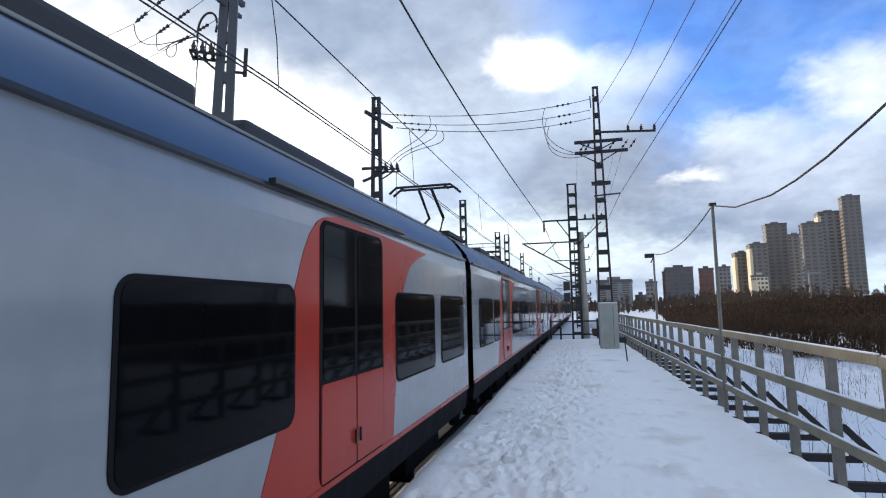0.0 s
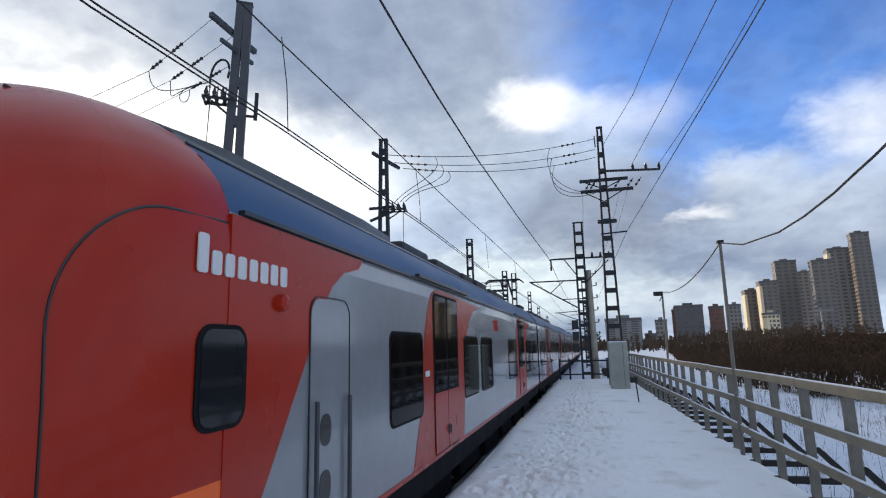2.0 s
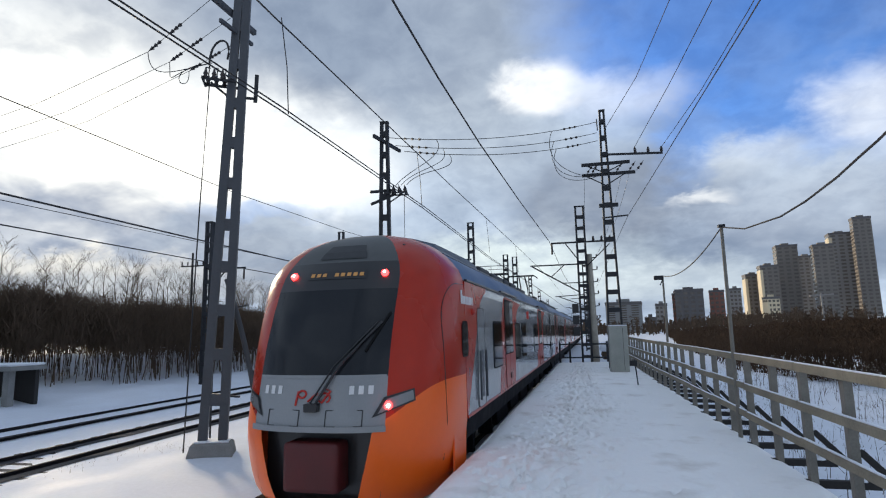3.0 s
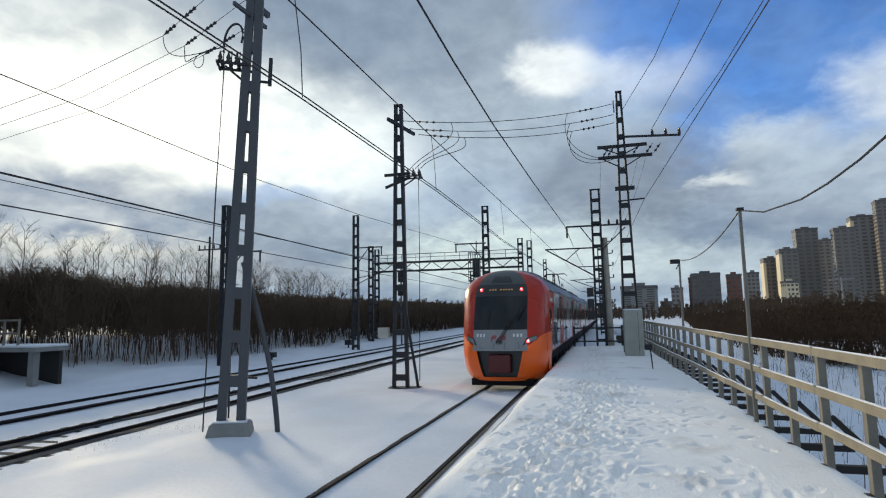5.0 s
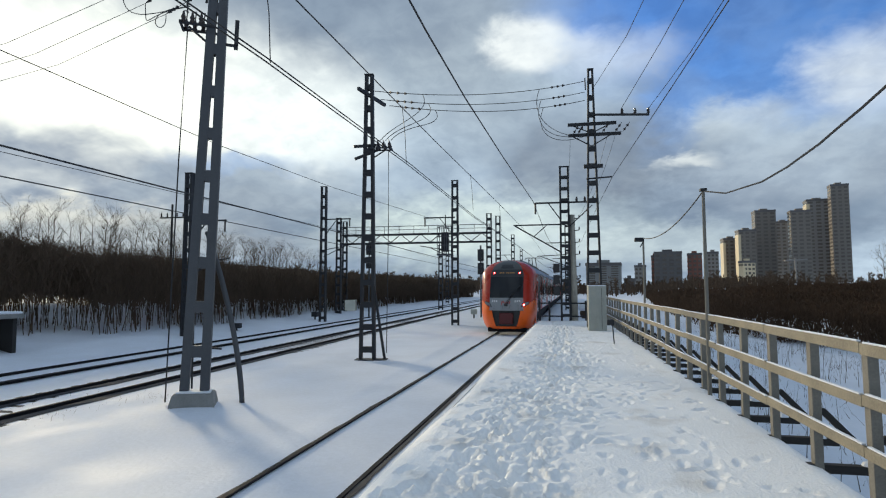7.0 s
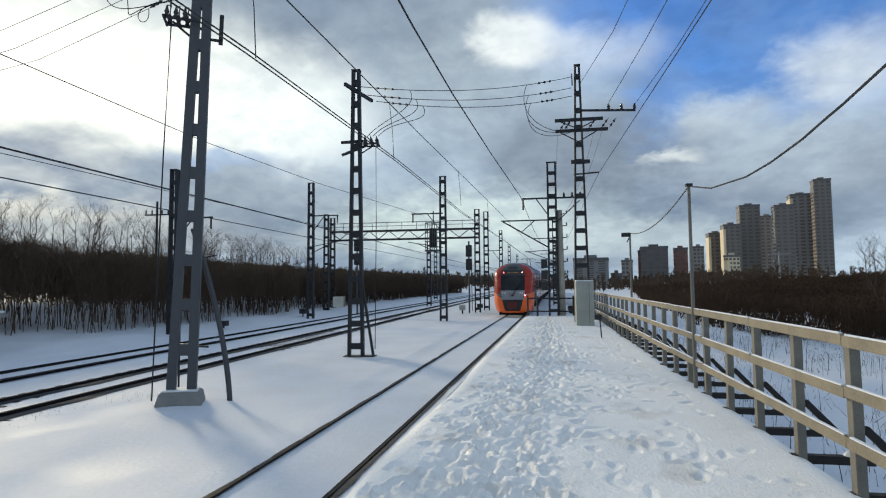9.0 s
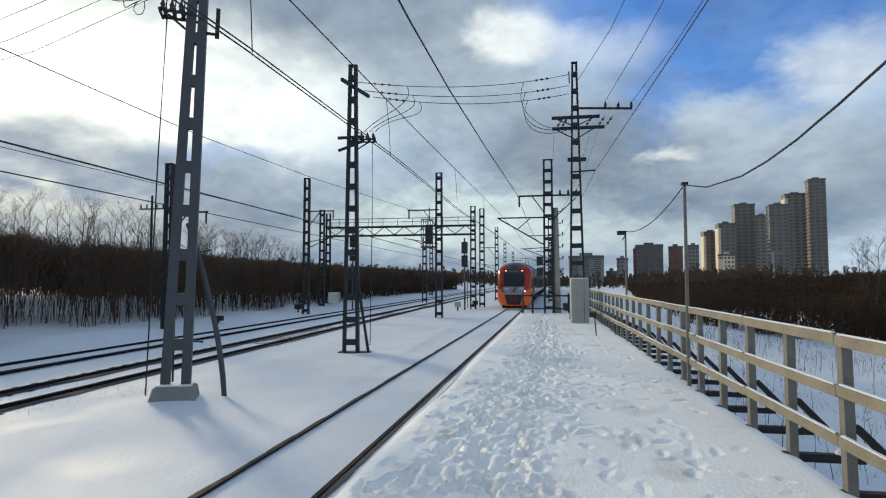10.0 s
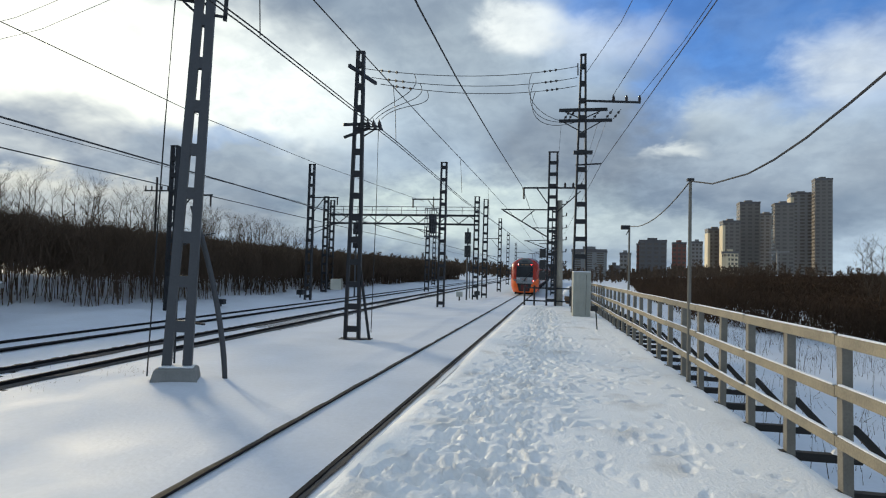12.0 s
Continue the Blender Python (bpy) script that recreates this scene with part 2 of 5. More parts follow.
def beam(bm, p, q, w, h, up=(0, 0, 1)):
    p, q = Vector(p), Vector(q)
    d = (q - p).normalized()
    s = d.cross(Vector(up))
    if s.length < 1e-3:
        s = d.cross(Vector((1, 0, 0)))
    s.normalize()
    u = s.cross(d).normalized()
    vs = [bm.verts.new(c + s * (a * w / 2) + u * (b * h / 2)) for c in (p, q) for a, b in ((-1, -1), (1, -1), (1, 1), (-1, 1))]
    for i in ((3, 2, 1, 0), (4, 5, 6, 7), (0, 1, 5, 4), (1, 2, 6, 5), (2, 3, 7, 6), (3, 0, 4, 7)):
        bm.faces.new([vs[k] for k in i])
    return bm


def tube(bm, pts, r, n=6, r2=None):
    pts = [Vector(p) for p in pts]
    rings = []
    for i, p in enumerate(pts):
        d = (pts[min(i + 1, len(pts) - 1)] - pts[max(i - 1, 0)]).normalized()
        s = d.cross(Vector((0, 0, 1)))
        if s.length < 1e-3:
            s = Vector((1, 0, 0))
        s.normalize()
        u = s.cross(d)
        rad = r if r2 is None else r + (r2 - r) * i / (len(pts) - 1)
        rings.append([bm.verts.new(p + (s * math.cos(a) + u * math.sin(a)) * rad) for a in (2 * math.pi * k / n for k in range(n))])
    for a, b in zip(rings, rings[1:]):
        for k in range(n):
            bm.faces.new((a[k], a[(k + 1) % n], b[(k + 1) % n], b[k]))
    bm.faces.new(rings[0][::-1])
    bm.faces.new(rings[-1])
    return bm


def lathe(bm, prof, n=10, at=(0, 0, 0)):
    at = Vector(at)
    rings = [[bm.verts.new(at + Vector((r * math.cos(2 * math.pi * k / n), r * math.sin(2 * math.pi * k / n), z))) for k in range(n)] for r, z in prof]
    for a, b in zip(rings, rings[1:]):
        for k in range(n):
            bm.faces.new((a[k], a[(k + 1) % n], b[(k + 1) % n], b[k]))
    bm.faces.new(rings[0][::-1])
    bm.faces.new(rings[-1])
    return bm


def sag(p, q, drop, n=12):
    p, q = Vector(p), Vector(q)
    return [p.lerp(q, i / n) - Vector((0, 0, drop * 4 * (i / n) * (1 - i / n))) for i in range(n + 1)]


def smooth_(a, b, v):
    t = min(1, max(0, (v - a) / (b - a)))
    return t * t * (3 - 2 * t)


BM = bmesh.new
TRACK2, TRACK3, SLANT = -13.3, -17.9, 0.027
EDGE_R, DECK, DECK_END = 3.02, 0.85, 36.0


def track1_x(y):
    """Centre line of the near track, which runs slightly askew to the fence."""
    return -4.0 + SLANT * y


def edge_x(y):
    return -2.16 + SLANT * y


# ---- ground ----
def ground_z(x, y):
    """Height of the snow field."""
    keys = ((-60, 3.4), (-40, 1.6), (-30, 0.6), (-24, 0.15), (-20, -0.1), (-15.6, -0.12), (-11.4, -0.12), (-9.4, -0.06), (-7.5, -0.12), (-5.2, -0.05), (-3.2, -0.045),
            (-2.8, 0.02), (-2.35, 0.2), (-1.7, 0.1), (0, -0.5), (3, -0.9), (6, -1.2), (20, -1.5), (40, -0.8), (120, 3.0), (260, 8.0), (700, 10.0))
    x0 = x
    x = x - SLANT * min(120, max(-40, y)) * smooth_(-8, -6, x) * (1 - smooth_(-1.2, 1, x))
    z = keys[0][1]
    if x >= keys[-1][0]:
        z = keys[-1][1]
    else:
        for (a, za), (b, zb) in zip(keys, keys[1:]):
            if a <= x < b:
                z = za + (zb - za) * smooth_(a, b, x) if abs(x) > 6 else za + (zb - za) * (x - a) / (b - a)
    x = x0
    if x > -1.2 and y > DECK_END:
        f = smooth_(DECK_END + 1, DECK_END + 9, y) * (1 - smooth_(6, 22, x))
        z = z * (1 - f) - 0.1 * f
    if y > 500:
        z *= max(0.0, 1 - (y - 500) / 900)
    a = 0.10 if (-12 < x < -5.3 or x < -20 or x > 3.4) else 0.015
    if x > 5 or x < -22:
        a = 0.25
    z += 0.10 * math.exp(-((x + 8.95) ** 2 + (y - 12.9) ** 2) / 1.3)
    return z + a * noise.noise((x * 0.22, y * 0.16, 3.3)) + a * 0.3 * noise.noise((x * 0.9, y * 0.7, 1.3))


def make_ground():
    def steps(lo, hi, near_lo, near_hi, d, grow):
        v, out = near_lo, []
        while v < near_hi:
            out.append(v)
            v += d
        out.append(near_hi)
        s = d
        while out[-1] < hi:
            s *= grow
            out.append(min(hi, out[-1] + s))
        s = d
        while out[0] > lo:
            s *= grow
            out.insert(0, max(lo, out[0] - s))
        return out
    xs = sorted(set([round(v, 2) for v in steps(-3000, 3000, -30, 12, 0.45, 1.22)] + [-3.2, -2.8, -2.35, -1.7, -5.4]))
    ys = steps(-600, 4500, -6, 60, 0.9, 1.2)
    me = bpy.data.meshes.new("ground")
    verts = [(x, y, ground_z(x, y)) for y in ys for x in xs]
    nx = len(xs)
    faces = [(j * nx + i, j * nx + i + 1, (j + 1) * nx + i + 1, (j + 1) * nx + i) for j in range(len(ys) - 1) for i in range(nx - 1)]
    me.from_pydata(verts, [], faces)
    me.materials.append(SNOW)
    for p in me.polygons:
        p.use_smooth = True
    tagged(new("ground", me), "snow-covered ground with soft drifts", "ground", kind="structure")


make_ground()


def make_platform():
    deck = tagged(new("platform"), "low snow-covered station platform, trodden along the middle", "platform", kind="structure")
    rng = np.random.default_rng(4)
    ss = np.linspace(0, 1, 150)
    xs = np.linspace(-2.0, EDGE_R, 150)
    ys = np.concatenate([np.arange(-4, 2, 0.2), np.arange(2, 16, 0.045), np.arange(16, DECK_END, 0.11), [DECK_END]])
    S, Y = np.meshgrid(ss, ys)
    E_ = edge_x(Y)
    X = E_ + S * (EDGE_R - E_)
    Z = np.full(X.shape, DECK)
    for k in range(40):
        a, b, ph = rng.normal(0, 1.1), rng.normal(0, 0.8), rng.uniform(0, 6.28)
        Z += 0.004 * np.sin(a * X + b * Y + ph)
    # the rounded lip over the track and at the fence
    Z -= 0.10 * np.clip((E_ + 0.3 - X) / 0.3, 0, 1) ** 2
    Z -= 0.05 * np.clip((X - EDGE_R + 0.25) / 0.25, 0, 1) ** 2

    def dent(px, py, a, l, w, d):
        i0, i1 = np.searchsorted(ys, (py - 0.5, py + 0.5))
        j0, j1 = np.searchsorted(xs, (px - 0.75, px + 0.75))
        dx, dy = X[i0:i1, j0:j1] - px, Y[i0:i1, j0:j1] - py
        u, v = dx * math.cos(a) - dy * math.sin(a), dx * math.sin(a) + dy * math.cos(a)
        q = (u / w) ** 2 + (v / l) ** 2
        Z[i0:i1, j0:j1] += -d * np.exp(-q ** 2) + d * 0.45 * np.exp(-((np.sqrt(q) - 1.45) / 0.3) ** 2) * (0.5 + 0.5 * np.sin(3 * u / w + px * 9))
    def path_x(v):
        t = np.clip((v - 4) / 13, 0, 1)
        return -0.75 + 0.80 * t * t * (3 - 2 * t) + 0.10 * np.sin(v * 0.5)
    path = np.exp(-((X - path_x(Y)) / 0.95) ** 4)
    lump = rng.normal(0, 1, X.shape)
    for k in range(2):
        lump = (lump + np.roll(lump, 1, 0) + np.roll(lump, -1, 0) + np.roll(lump, 1, 1) + np.roll(lump, -1, 1)) / 5
    Z += 0.026 * lump * (0.05 + path)
    for k in range(2100):
        py = rng.uniform(1.2, 34)
        px = rng.normal(path_x(py), 0.62 - 0.011 * py)
        dent(px, py, rng.uniform(-1.5, 1.2), rng.uniform(0.07, 0.15), rng.uniform(0.045, 0.08), rng.uniform(0.02, 0.078))
    for k in range(420):
        dent(rng.uniform(0.4, 2.5), rng.uniform(1.5, 30), rng.normal(0, 0.8), rng.uniform(0.08, 0.2), rng.uniform(0.04, 0.08), rng.uniform(0.008, 0.035))
    Z = np.maximum(Z, DECK - 0.105)
    me = bpy.data.meshes.new("snow_cover")
    n = len(xs)
    idx = np.arange(X.size).reshape(X.shape)
    faces = np.stack([idx[:-1, :-1], idx[:-1, 1:], idx[1:, 1:], idx[1:, :-1]], -1).reshape(-1, 4)
    me.from_pydata(np.stack([X, Y, Z], -1).reshape(-1, 3).tolist(), [], faces.tolist())
    me.materials.append(SNOW_TROD)
    for p in me.polygons:
        p.use_smooth = True
    top = new("snow_cover", me)
    top.parent = deck
    # slab below the snow
    def slab_mesh():
        bm = BM()
        a, b = edge_x(-4) + 0.05, edge_x(DECK_END) + 0.05
        r = EDGE_R - 0.05
        lo, hi = [[bm.verts.new((x, y, z)) for x, y in ((a, -4), (r, -4), (r, DECK_END - 0.05), (b, DECK_END - 0.05))] for z in (-0.6, DECK - 0.13)]
        bm.faces.new(lo[::-1])
        bm.faces.new(hi)
        for i in range(4):
            bm.faces.new((lo[i], lo[(i + 1) % 4], hi[(i + 1) % 4], hi[i]))
        return bm
    part("slab", slab_mesh(), CONCRETE, deck)
    # snow pressed against the slab on the track side
    bm = BM()
    ysb = np.arange(-4, DECK_END, 0.25)
    rows = []
    for y in ysb:
        w, e = 0.05 * noise.noise((0.3, y * 0.9, 5)), edge_x(y)
        rows.append([bm.verts.new(v) for v in ((e - 0.62, y, -0.03), (e - 0.38 + w, y, 0.08 + w), (e - 0.2 + w, y, 0.22), (e - 0.05 + w * 0.4, y, 0.5), (e + 0.03, y, DECK - 0.09))])
    for a, b in zip(rows, rows[1:]):
        for i in range(4):
            bm.faces.new((a[i], a[i + 1], b[i + 1], b[i]))
    part("snow_bank", bm, DIRTY, deck, "dirty snow pressed against the platform side", True)


make_platform()


# ---- tracks ----
def rail_mesh(x, y0, y1, h=0.0, slant=0.0):
    bm = BM()
    prof = ((-0.065, -0.16), (0.065, -0.16), (0.065, -0.14), (0.012, -0.12), (0.012, -0.045), (0.037, -0.035), (0.037, 0), (-0.037, 0), (-0.037, -0.035), (-0.012, -0.045), (-0.012, -0.12), (-0.065, -0.14))
    n = 40
    rings = []
    for i in range(n + 1):
        y = y0 + (y1 - y0) * (i / n) ** 2
        rings.append([bm.verts.new((x + slant * y + a * 1.05, y, h + b)) for a, b in prof])
    for a, b in zip(rings, rings[1:]):
        for k in range(12):
            bm.faces.new((a[k], a[(k + 1) % 12], b[(k + 1) % 12], b[k]))
    return bm


def make_track(cx, bare, slant=0.0, name="railway_track"):
    tr = tagged(new(name), "railway track with dark rails %s" % ("on half-bare sleepers" if bare else "buried in snow"), "track", kind="structure")
    for s in (-1, 1):
        part("rail", rail_mesh(cx + s * 0.795, -20, 500, 0.0, slant), RAIL_STEEL, tr, "dark worn steel rail")
    if bare:
        sl = part("sleeper", box(BM(), -1.35, 1.35, -0.12, 0.12, -0.25, -0.118, 0.015), SLEEPER, tr)
        cl = part("rail_clip", box(BM(), -0.09, 0.09, -0.1, 0.1, -0.08, -0.02, 0.01), RAIL_STEEL, tr)
        first = True
        for k in range(130):
            y = -2 + k * 0.6
            if first:
                sl.location, cl.location, first = (cx, y, 0), (cx - 0.93, y, 0), False
                continue
            again(sl, pose(cx, y, 0), tr)
            again(cl, pose(cx - 0.93, y, 0), tr)
        bm = BM()
        for s in (-0.60, 0.99):
            rows = []
            for i in range(160):
                y = -6 + 0.75 * i * (1 + i / 90)
                w = 0.16 * noise.noise((y * 0.7, s, 0))
                rows.append((bm.verts.new((cx + s - 0.17 + w, y, -0.105)), bm.verts.new((cx + s + 0.02, y, -0.055 + 0.02 * w)), bm.verts.new((cx + s + 0.17 - w, y, -0.105))))
            for a, b in zip(rows, rows[1:]):
                bm.faces.new((a[0], a[1], b[1], b[0]))
                bm.faces.new((a[1], a[2], b[2], b[1]))
        part("ballast_strip", bm, SLEEPER, tr, "bare dark ballast along the rail")
    else:
        # the dark, broken strip beside the rail: gap shadow and ballast in one colour
        for s, w0 in ((0.90, 0.035), (-0.86, 0.004)):
            bm, rows = BM(), []
            for i in range(220):
                y = -6 + 0.25 * i * (1 + i / 120)
                w = w0 + 0.05 * max(0.0, noise.noise((y * 1.3, cx, s)) + 0.25)
                x = cx + s + slant * y
                rows.append((bm.verts.new((x - w, y, -0.012)), bm.verts.new((x + w, y, -0.006))))
            for a, b in zip(rows, rows[1:]):
                bm.faces.new((a[0], a[1], b[1], b[0]))
            part("ballast_gap", bm, SLEEPER, tr, "dark strip beside the rail, painted gap shadow and ballast")
    return tr


make_track(track1_x(0), False, SLANT)
make_track(TRACK2, True)
make_track(TRACK3, False)


# ---- train ----
HW = 1.78
SIDE = ((0.95, 1.66), (1.2, 1.74), (1.36, HW), (3.62, HW), (3.82, 1.76), (4.0, 1.69), (4.22, 1.52), (4.44, 1.26), (4.60, 0.90), (4.71, 0.45), (4.75, 0.0))
TOP = 4.75


def half_width(z):
    keys = ((0.36, 1.46), (0.6, 1.62), (1.0, 1.73)) + SIDE[2:]
    for (a, wa), (b, wb) in zip(keys, keys[1:]):
        if a <= z <= b:
            return wa + (wb - wa) * (z - a) / (b - a)
    return 0.0 if z > TOP else 1.46


def shell(y0, y1, z0, z1, ends=True):
    """Both sides and the roof between two heights of the section."""
    bm = BM()
    zs = sorted({z0, z1, *[z for z, w in SIDE if z0 < z < z1]})
    if z1 >= TOP:
        line = [(-half_width(z), z) for z in zs] + [(half_width(z), z) for z in zs[::-1][1:]]
        lines = [line]
    else:
        lines = [[(-half_width(z), z) for z in zs], [(half_width(z), z) for z in zs[::-1]]]
    for line in lines:
        a = [bm.verts.new((x, y0, z)) for x, z in line]
        b = [bm.verts.new((x, y1, z)) for x, z in line]
        for i in range(len(line) - 1):
            bm.faces.new((a[i], b[i], b[i + 1], a[i + 1]))
    return bm


def side_panel(bm, pts, off, thick=0.012):
    """A flat panel on the platform side from (y, z) corners, proud of the wall."""
    x = HW + off
    a = [bm.verts.new((x, y, z)) for y, z in pts]
    b = [bm.verts.new((x - thick, y, z)) for y, z in pts]
    bm.faces.new(a)
    n = len(pts)
    for i in range(n):
        bm.faces.new((a[i], b[i], b[(i + 1) % n], a[(i + 1) % n]))
    return bm


def rounded(y0, y1, z0, z1, r, n=5):
    out = []
    for cy, cz, a0 in ((y1 - r, z0 + r, -90), (y1 - r, z1 - r, 0), (y0 + r, z1 - r, 90), (y0 + r, z0 + r, 180)):
        out += [(cy + r * math.cos(radians(a0 + 90 * k / n)), cz + r * math.sin(radians(a0 + 90 * k / n))) for k in range(n + 1)]
    return out


def make_door(train, y0, y1):
    red = part("door", side_panel(BM(), rounded(y0 - 0.03, y1 + 0.03, 1.40, 3.71, 0.12), 0.010), RUBBER, train, "double sliding door, red below dark glass")
    mid = (y0 + y1) / 2
    for a, b in ((y0, mid - 0.015), (mid + 0.015, y1)):
        part("door_leaf", side_panel(BM(), rounded(a, b, 1.43, 2.26, 0.03), 0.018), T_RED, red)
        part("door_glass", side_panel(BM(), rounded(a + 0.03, b - 0.02, 2.29, 3.67, 0.07), 0.016), GLASS, red)
    for s in (-0.06, 0.06):
        part("door_handle", beam(BM(), (HW + 0.035, mid + s, 1.62), (HW + 0.035, mid + s, 1.75), 0.02, 0.02), T_BLACK, red)
    return red


def make_window(train, y0, y1, z0=2.05, z1=3.08, r=0.10):
    fr = part("window", side_panel(BM(), rounded(y0 - 0.035, y1 + 0.035, z0 - 0.03, z1 + 0.03, r + 0.03), 0.008), RUBBER, train, "tinted train window")
    part("pane", side_panel(BM(), rounded(y0, y1, z0, z1, r), 0.013), GLASS, fr)
    return fr


def red_field(train, d0, d1):
    """The red field round a door, with raked edges."""
    y0, y1 = d0 - 0.10, d1 + 0.1
    pts = [(y0 - 0.95, 1.375), (y1 + 0.25, 1.375), (y1 + 0.42, 2.2), (y1 + 0.6, 2.9), (y1 + 0.75, 3.2), (y1 + 1.0, 3.45), (y1 + 1.4, 3.6), (y1 + 1.9, 3.70)]
    pts += [(y0 + 0.6, 3.78), (y0 + 0.36, 3.77), (y0 + 0.16, 3.73), (y0 + 0.02, 3.67), (y0 - 0.10, 3.57), (y0 - 0.22, 3.40), (y0 - 0.38, 3.05), (y0 - 0.52, 2.4), (y0 - 0.62, 2.0)]
    part("red_field", side_panel(BM(), pts, 0.005, 0.02), T_RED, train, "red painted field round a door")


def make_car(train, y0, doors, windows, length=26.2):
    y1 = y0 + length
    part("car_body", shell(y0, y1, 1.36, 3.82), T_GREY, train, "light grey car side")
    part("roof_cove", shell(y0, y1, 3.82, 4.33), T_SKY_BLUE, train, "curved roof edge, coloured with the blue sky's reflection", True)
    part("roof", shell(y0, y1, 4.33, TOP), T_ROOF, train, "dark grey roof top", True)
    for s in (-1, 1):
        part("roof_seam", tube(BM(), [(s * (half_width(4.33) + 0.005), y0, 4.33), (s * (half_width(4.33) + 0.005), y1, 4.33)], 0.015, 5), T_BLACK, train)
    bm = BM()
    for s in (-1, 1):
        beam(bm, (s * 1.785, y0 + 0.1, 3.83), (s * 1.785, y1 - 0.1, 3.83), 0.05, 0.03)
    part("gutter", bm, T_BLACK, train)
    bm = BM()
    for s in (-1, 1):
        beam(bm, (s * (HW + 0.004), y0 + 0.05, 1.385), (s * (HW + 0.004), y1 - 0.05, 1.385), 0.02, 0.05)
    part("sill_line", bm, T_RED, train)
    part("skirt", shell(y0 + 0.1, y1 - 0.1, 1.0, 1.36), T_UNDER, train, "dark underframe skirt")
    bm = BM()
    box(bm, -1.5, 1.5, y0 + 0.2, y1 - 0.2, 0.95, 1.1)
    for k in range(6):
        a = y0 + 5.2 + k * 2.6
        box(bm, -1.45, 1.45, a, a + 1.9, 0.42 + 0.08 * (k % 2), 1.0, 0.03)
    part("equipment_box", bm, T_UNDER, train)
    for yb in (y0 + 3.6, y1 - 3.6):
        bm = BM()
        box(bm, -1.2, 1.2, yb - 1.6, yb + 1.6, 0.55, 0.85, 0.04)
        for s in (-1, 1):
            for d in (-1.15, 1.15):
                beam(bm, (s * 1.2, yb + d, 0.3), (s * 1.2, yb + d, 0.75), 0.2, 0.34)
        bog = part("bogie", bm, T_UNDER, train)
        for d in (-1.15, 1.15):
            for s in (-1, 1):
                w = lathe(BM(), [(0.12, -0.07), (0.43, -0.07), (0.43, 0.05), (0.46, 0.06), (0.46, 0.07), (0.12, 0.09)], 20)
                ob = part("wheel", w, RAIL_STEEL, bog)
                ob.matrix_basis = pose(s * 0.79, yb + d, 0.45, 0, 90, 0)
    rng = random.Random(int(y0))
    y = y0 + 6.0
    while y < y1 - 5:
        l = rng.uniform(1.2, 3.0)
        part("roof_unit", box(BM(), -0.95, 0.95, y, y + l, 4.5, 4.72 + rng.uniform(0, 0.08), 0.06), T_HOUSING, train, "dark grey equipment housing on the roof")
        y += l + rng.uniform(0.25, 1.2)
    for a, b in doors:
        red_field(train, y0 + a, y0 + b)
        make_door(train, y0 + a, y0 + b)
        bm = beam(BM(), (HW + 0.05, y0 + a - 0.9, 3.86), (HW + 0.05, y0 + b + 0.7, 3.86), 0.06, 0.04)
        part("drip_rail", bm, T_BLACK, train)
    for a, b in windows:
        make_window(train, y0 + a, y0 + b)
    part("end_wall", box(BM(), -1.6, 1.6, y1 - 0.06, y1 - 0.02, 1.1, 3.95), T_UNDER, train)
    part("end_wall", box(BM(), -1.6, 1.6, y0 + 0.02, y0 + 0.06, 1.1, 3.95), T_UNDER, train)


def nose_front(z):
    keys = ((0.36, 1.22), (0.52, 1.06), (0.8, 0.98), (1.3, 0.95), (1.6, 0.97), (2.27, 1.13), (2.7, 1.26), (3.2, 1.47), (3.6, 1.68), (3.85, 1.83), (4.08, 2.0), (4.28, 2.18), (4.45, 2.40), (4.58, 2.66), (4.69, 3.02), (TOP, 3.4))
    for (a, ya), (b, yb) in zip(keys, keys[1:]):
        if a <= z <= b:
            t = (z - a) / (b - a)
            return ya + (yb - ya) * t
    return 3.4


NOSE_END, NOSE_POW = 3.4, 2.7


def nose_point(u, z, off=0.0):
    """A point of the nose: u from -1 to 1 across it, z up, off metres outside."""
    def p(u, z):
        yf = nose_front(z)
        return Vector((u * half_width(z), NOSE_END - (NOSE_END - yf) * max(0.0, 1 - abs(u) ** NOSE_POW) ** (1 / NOSE_POW), z))
    q = p(u, z)
    if off:
        e = 0.02
        du = p(min(1, u + e), z) - p(max(-1, u - e), z)
        dz = p(u, min(TOP - 0.01, z + e)) - p(u, max(0.36, z - e))
        n = du.cross(dz).normalized()
        if n.y > 0 and abs(u) < 0.95:
            n = -n
        q = q + n * off
    return q


def nose_at(y, z, off=0.0):
    """The platform-side point of the nose that lies y behind its tip."""
    k = min(1.0, max(0.0, (NOSE_END - y) / (NOSE_END - nose_front(z))))
    return nose_point((1 - k ** NOSE_POW) ** (1 / NOSE_POW), z) + Vector((off, 0, 0))


def spread(a, b, n):
    return [a + (b - a) * i / n for i in range(n + 1)]


def nose_patch(us, zs, off=0.0, thick=0.0):
    bm = BM()
    grid = [[bm.verts.new(nose_point(u, z, off)) for u in us] for z in zs]
    for a, b in zip(grid, grid[1:]):
        for i in range(len(us) - 1):
            try:
                bm.faces.new((a[i], a[i + 1], b[i + 1], b[i]))
            except ValueError:
                pass
    bmesh.ops.remove_doubles(bm, verts=bm.verts, dist=1e-5)
    if thick:
        bmesh.ops.solidify(bm, geom=bm.faces[:], thickness=-thick)
    return bm


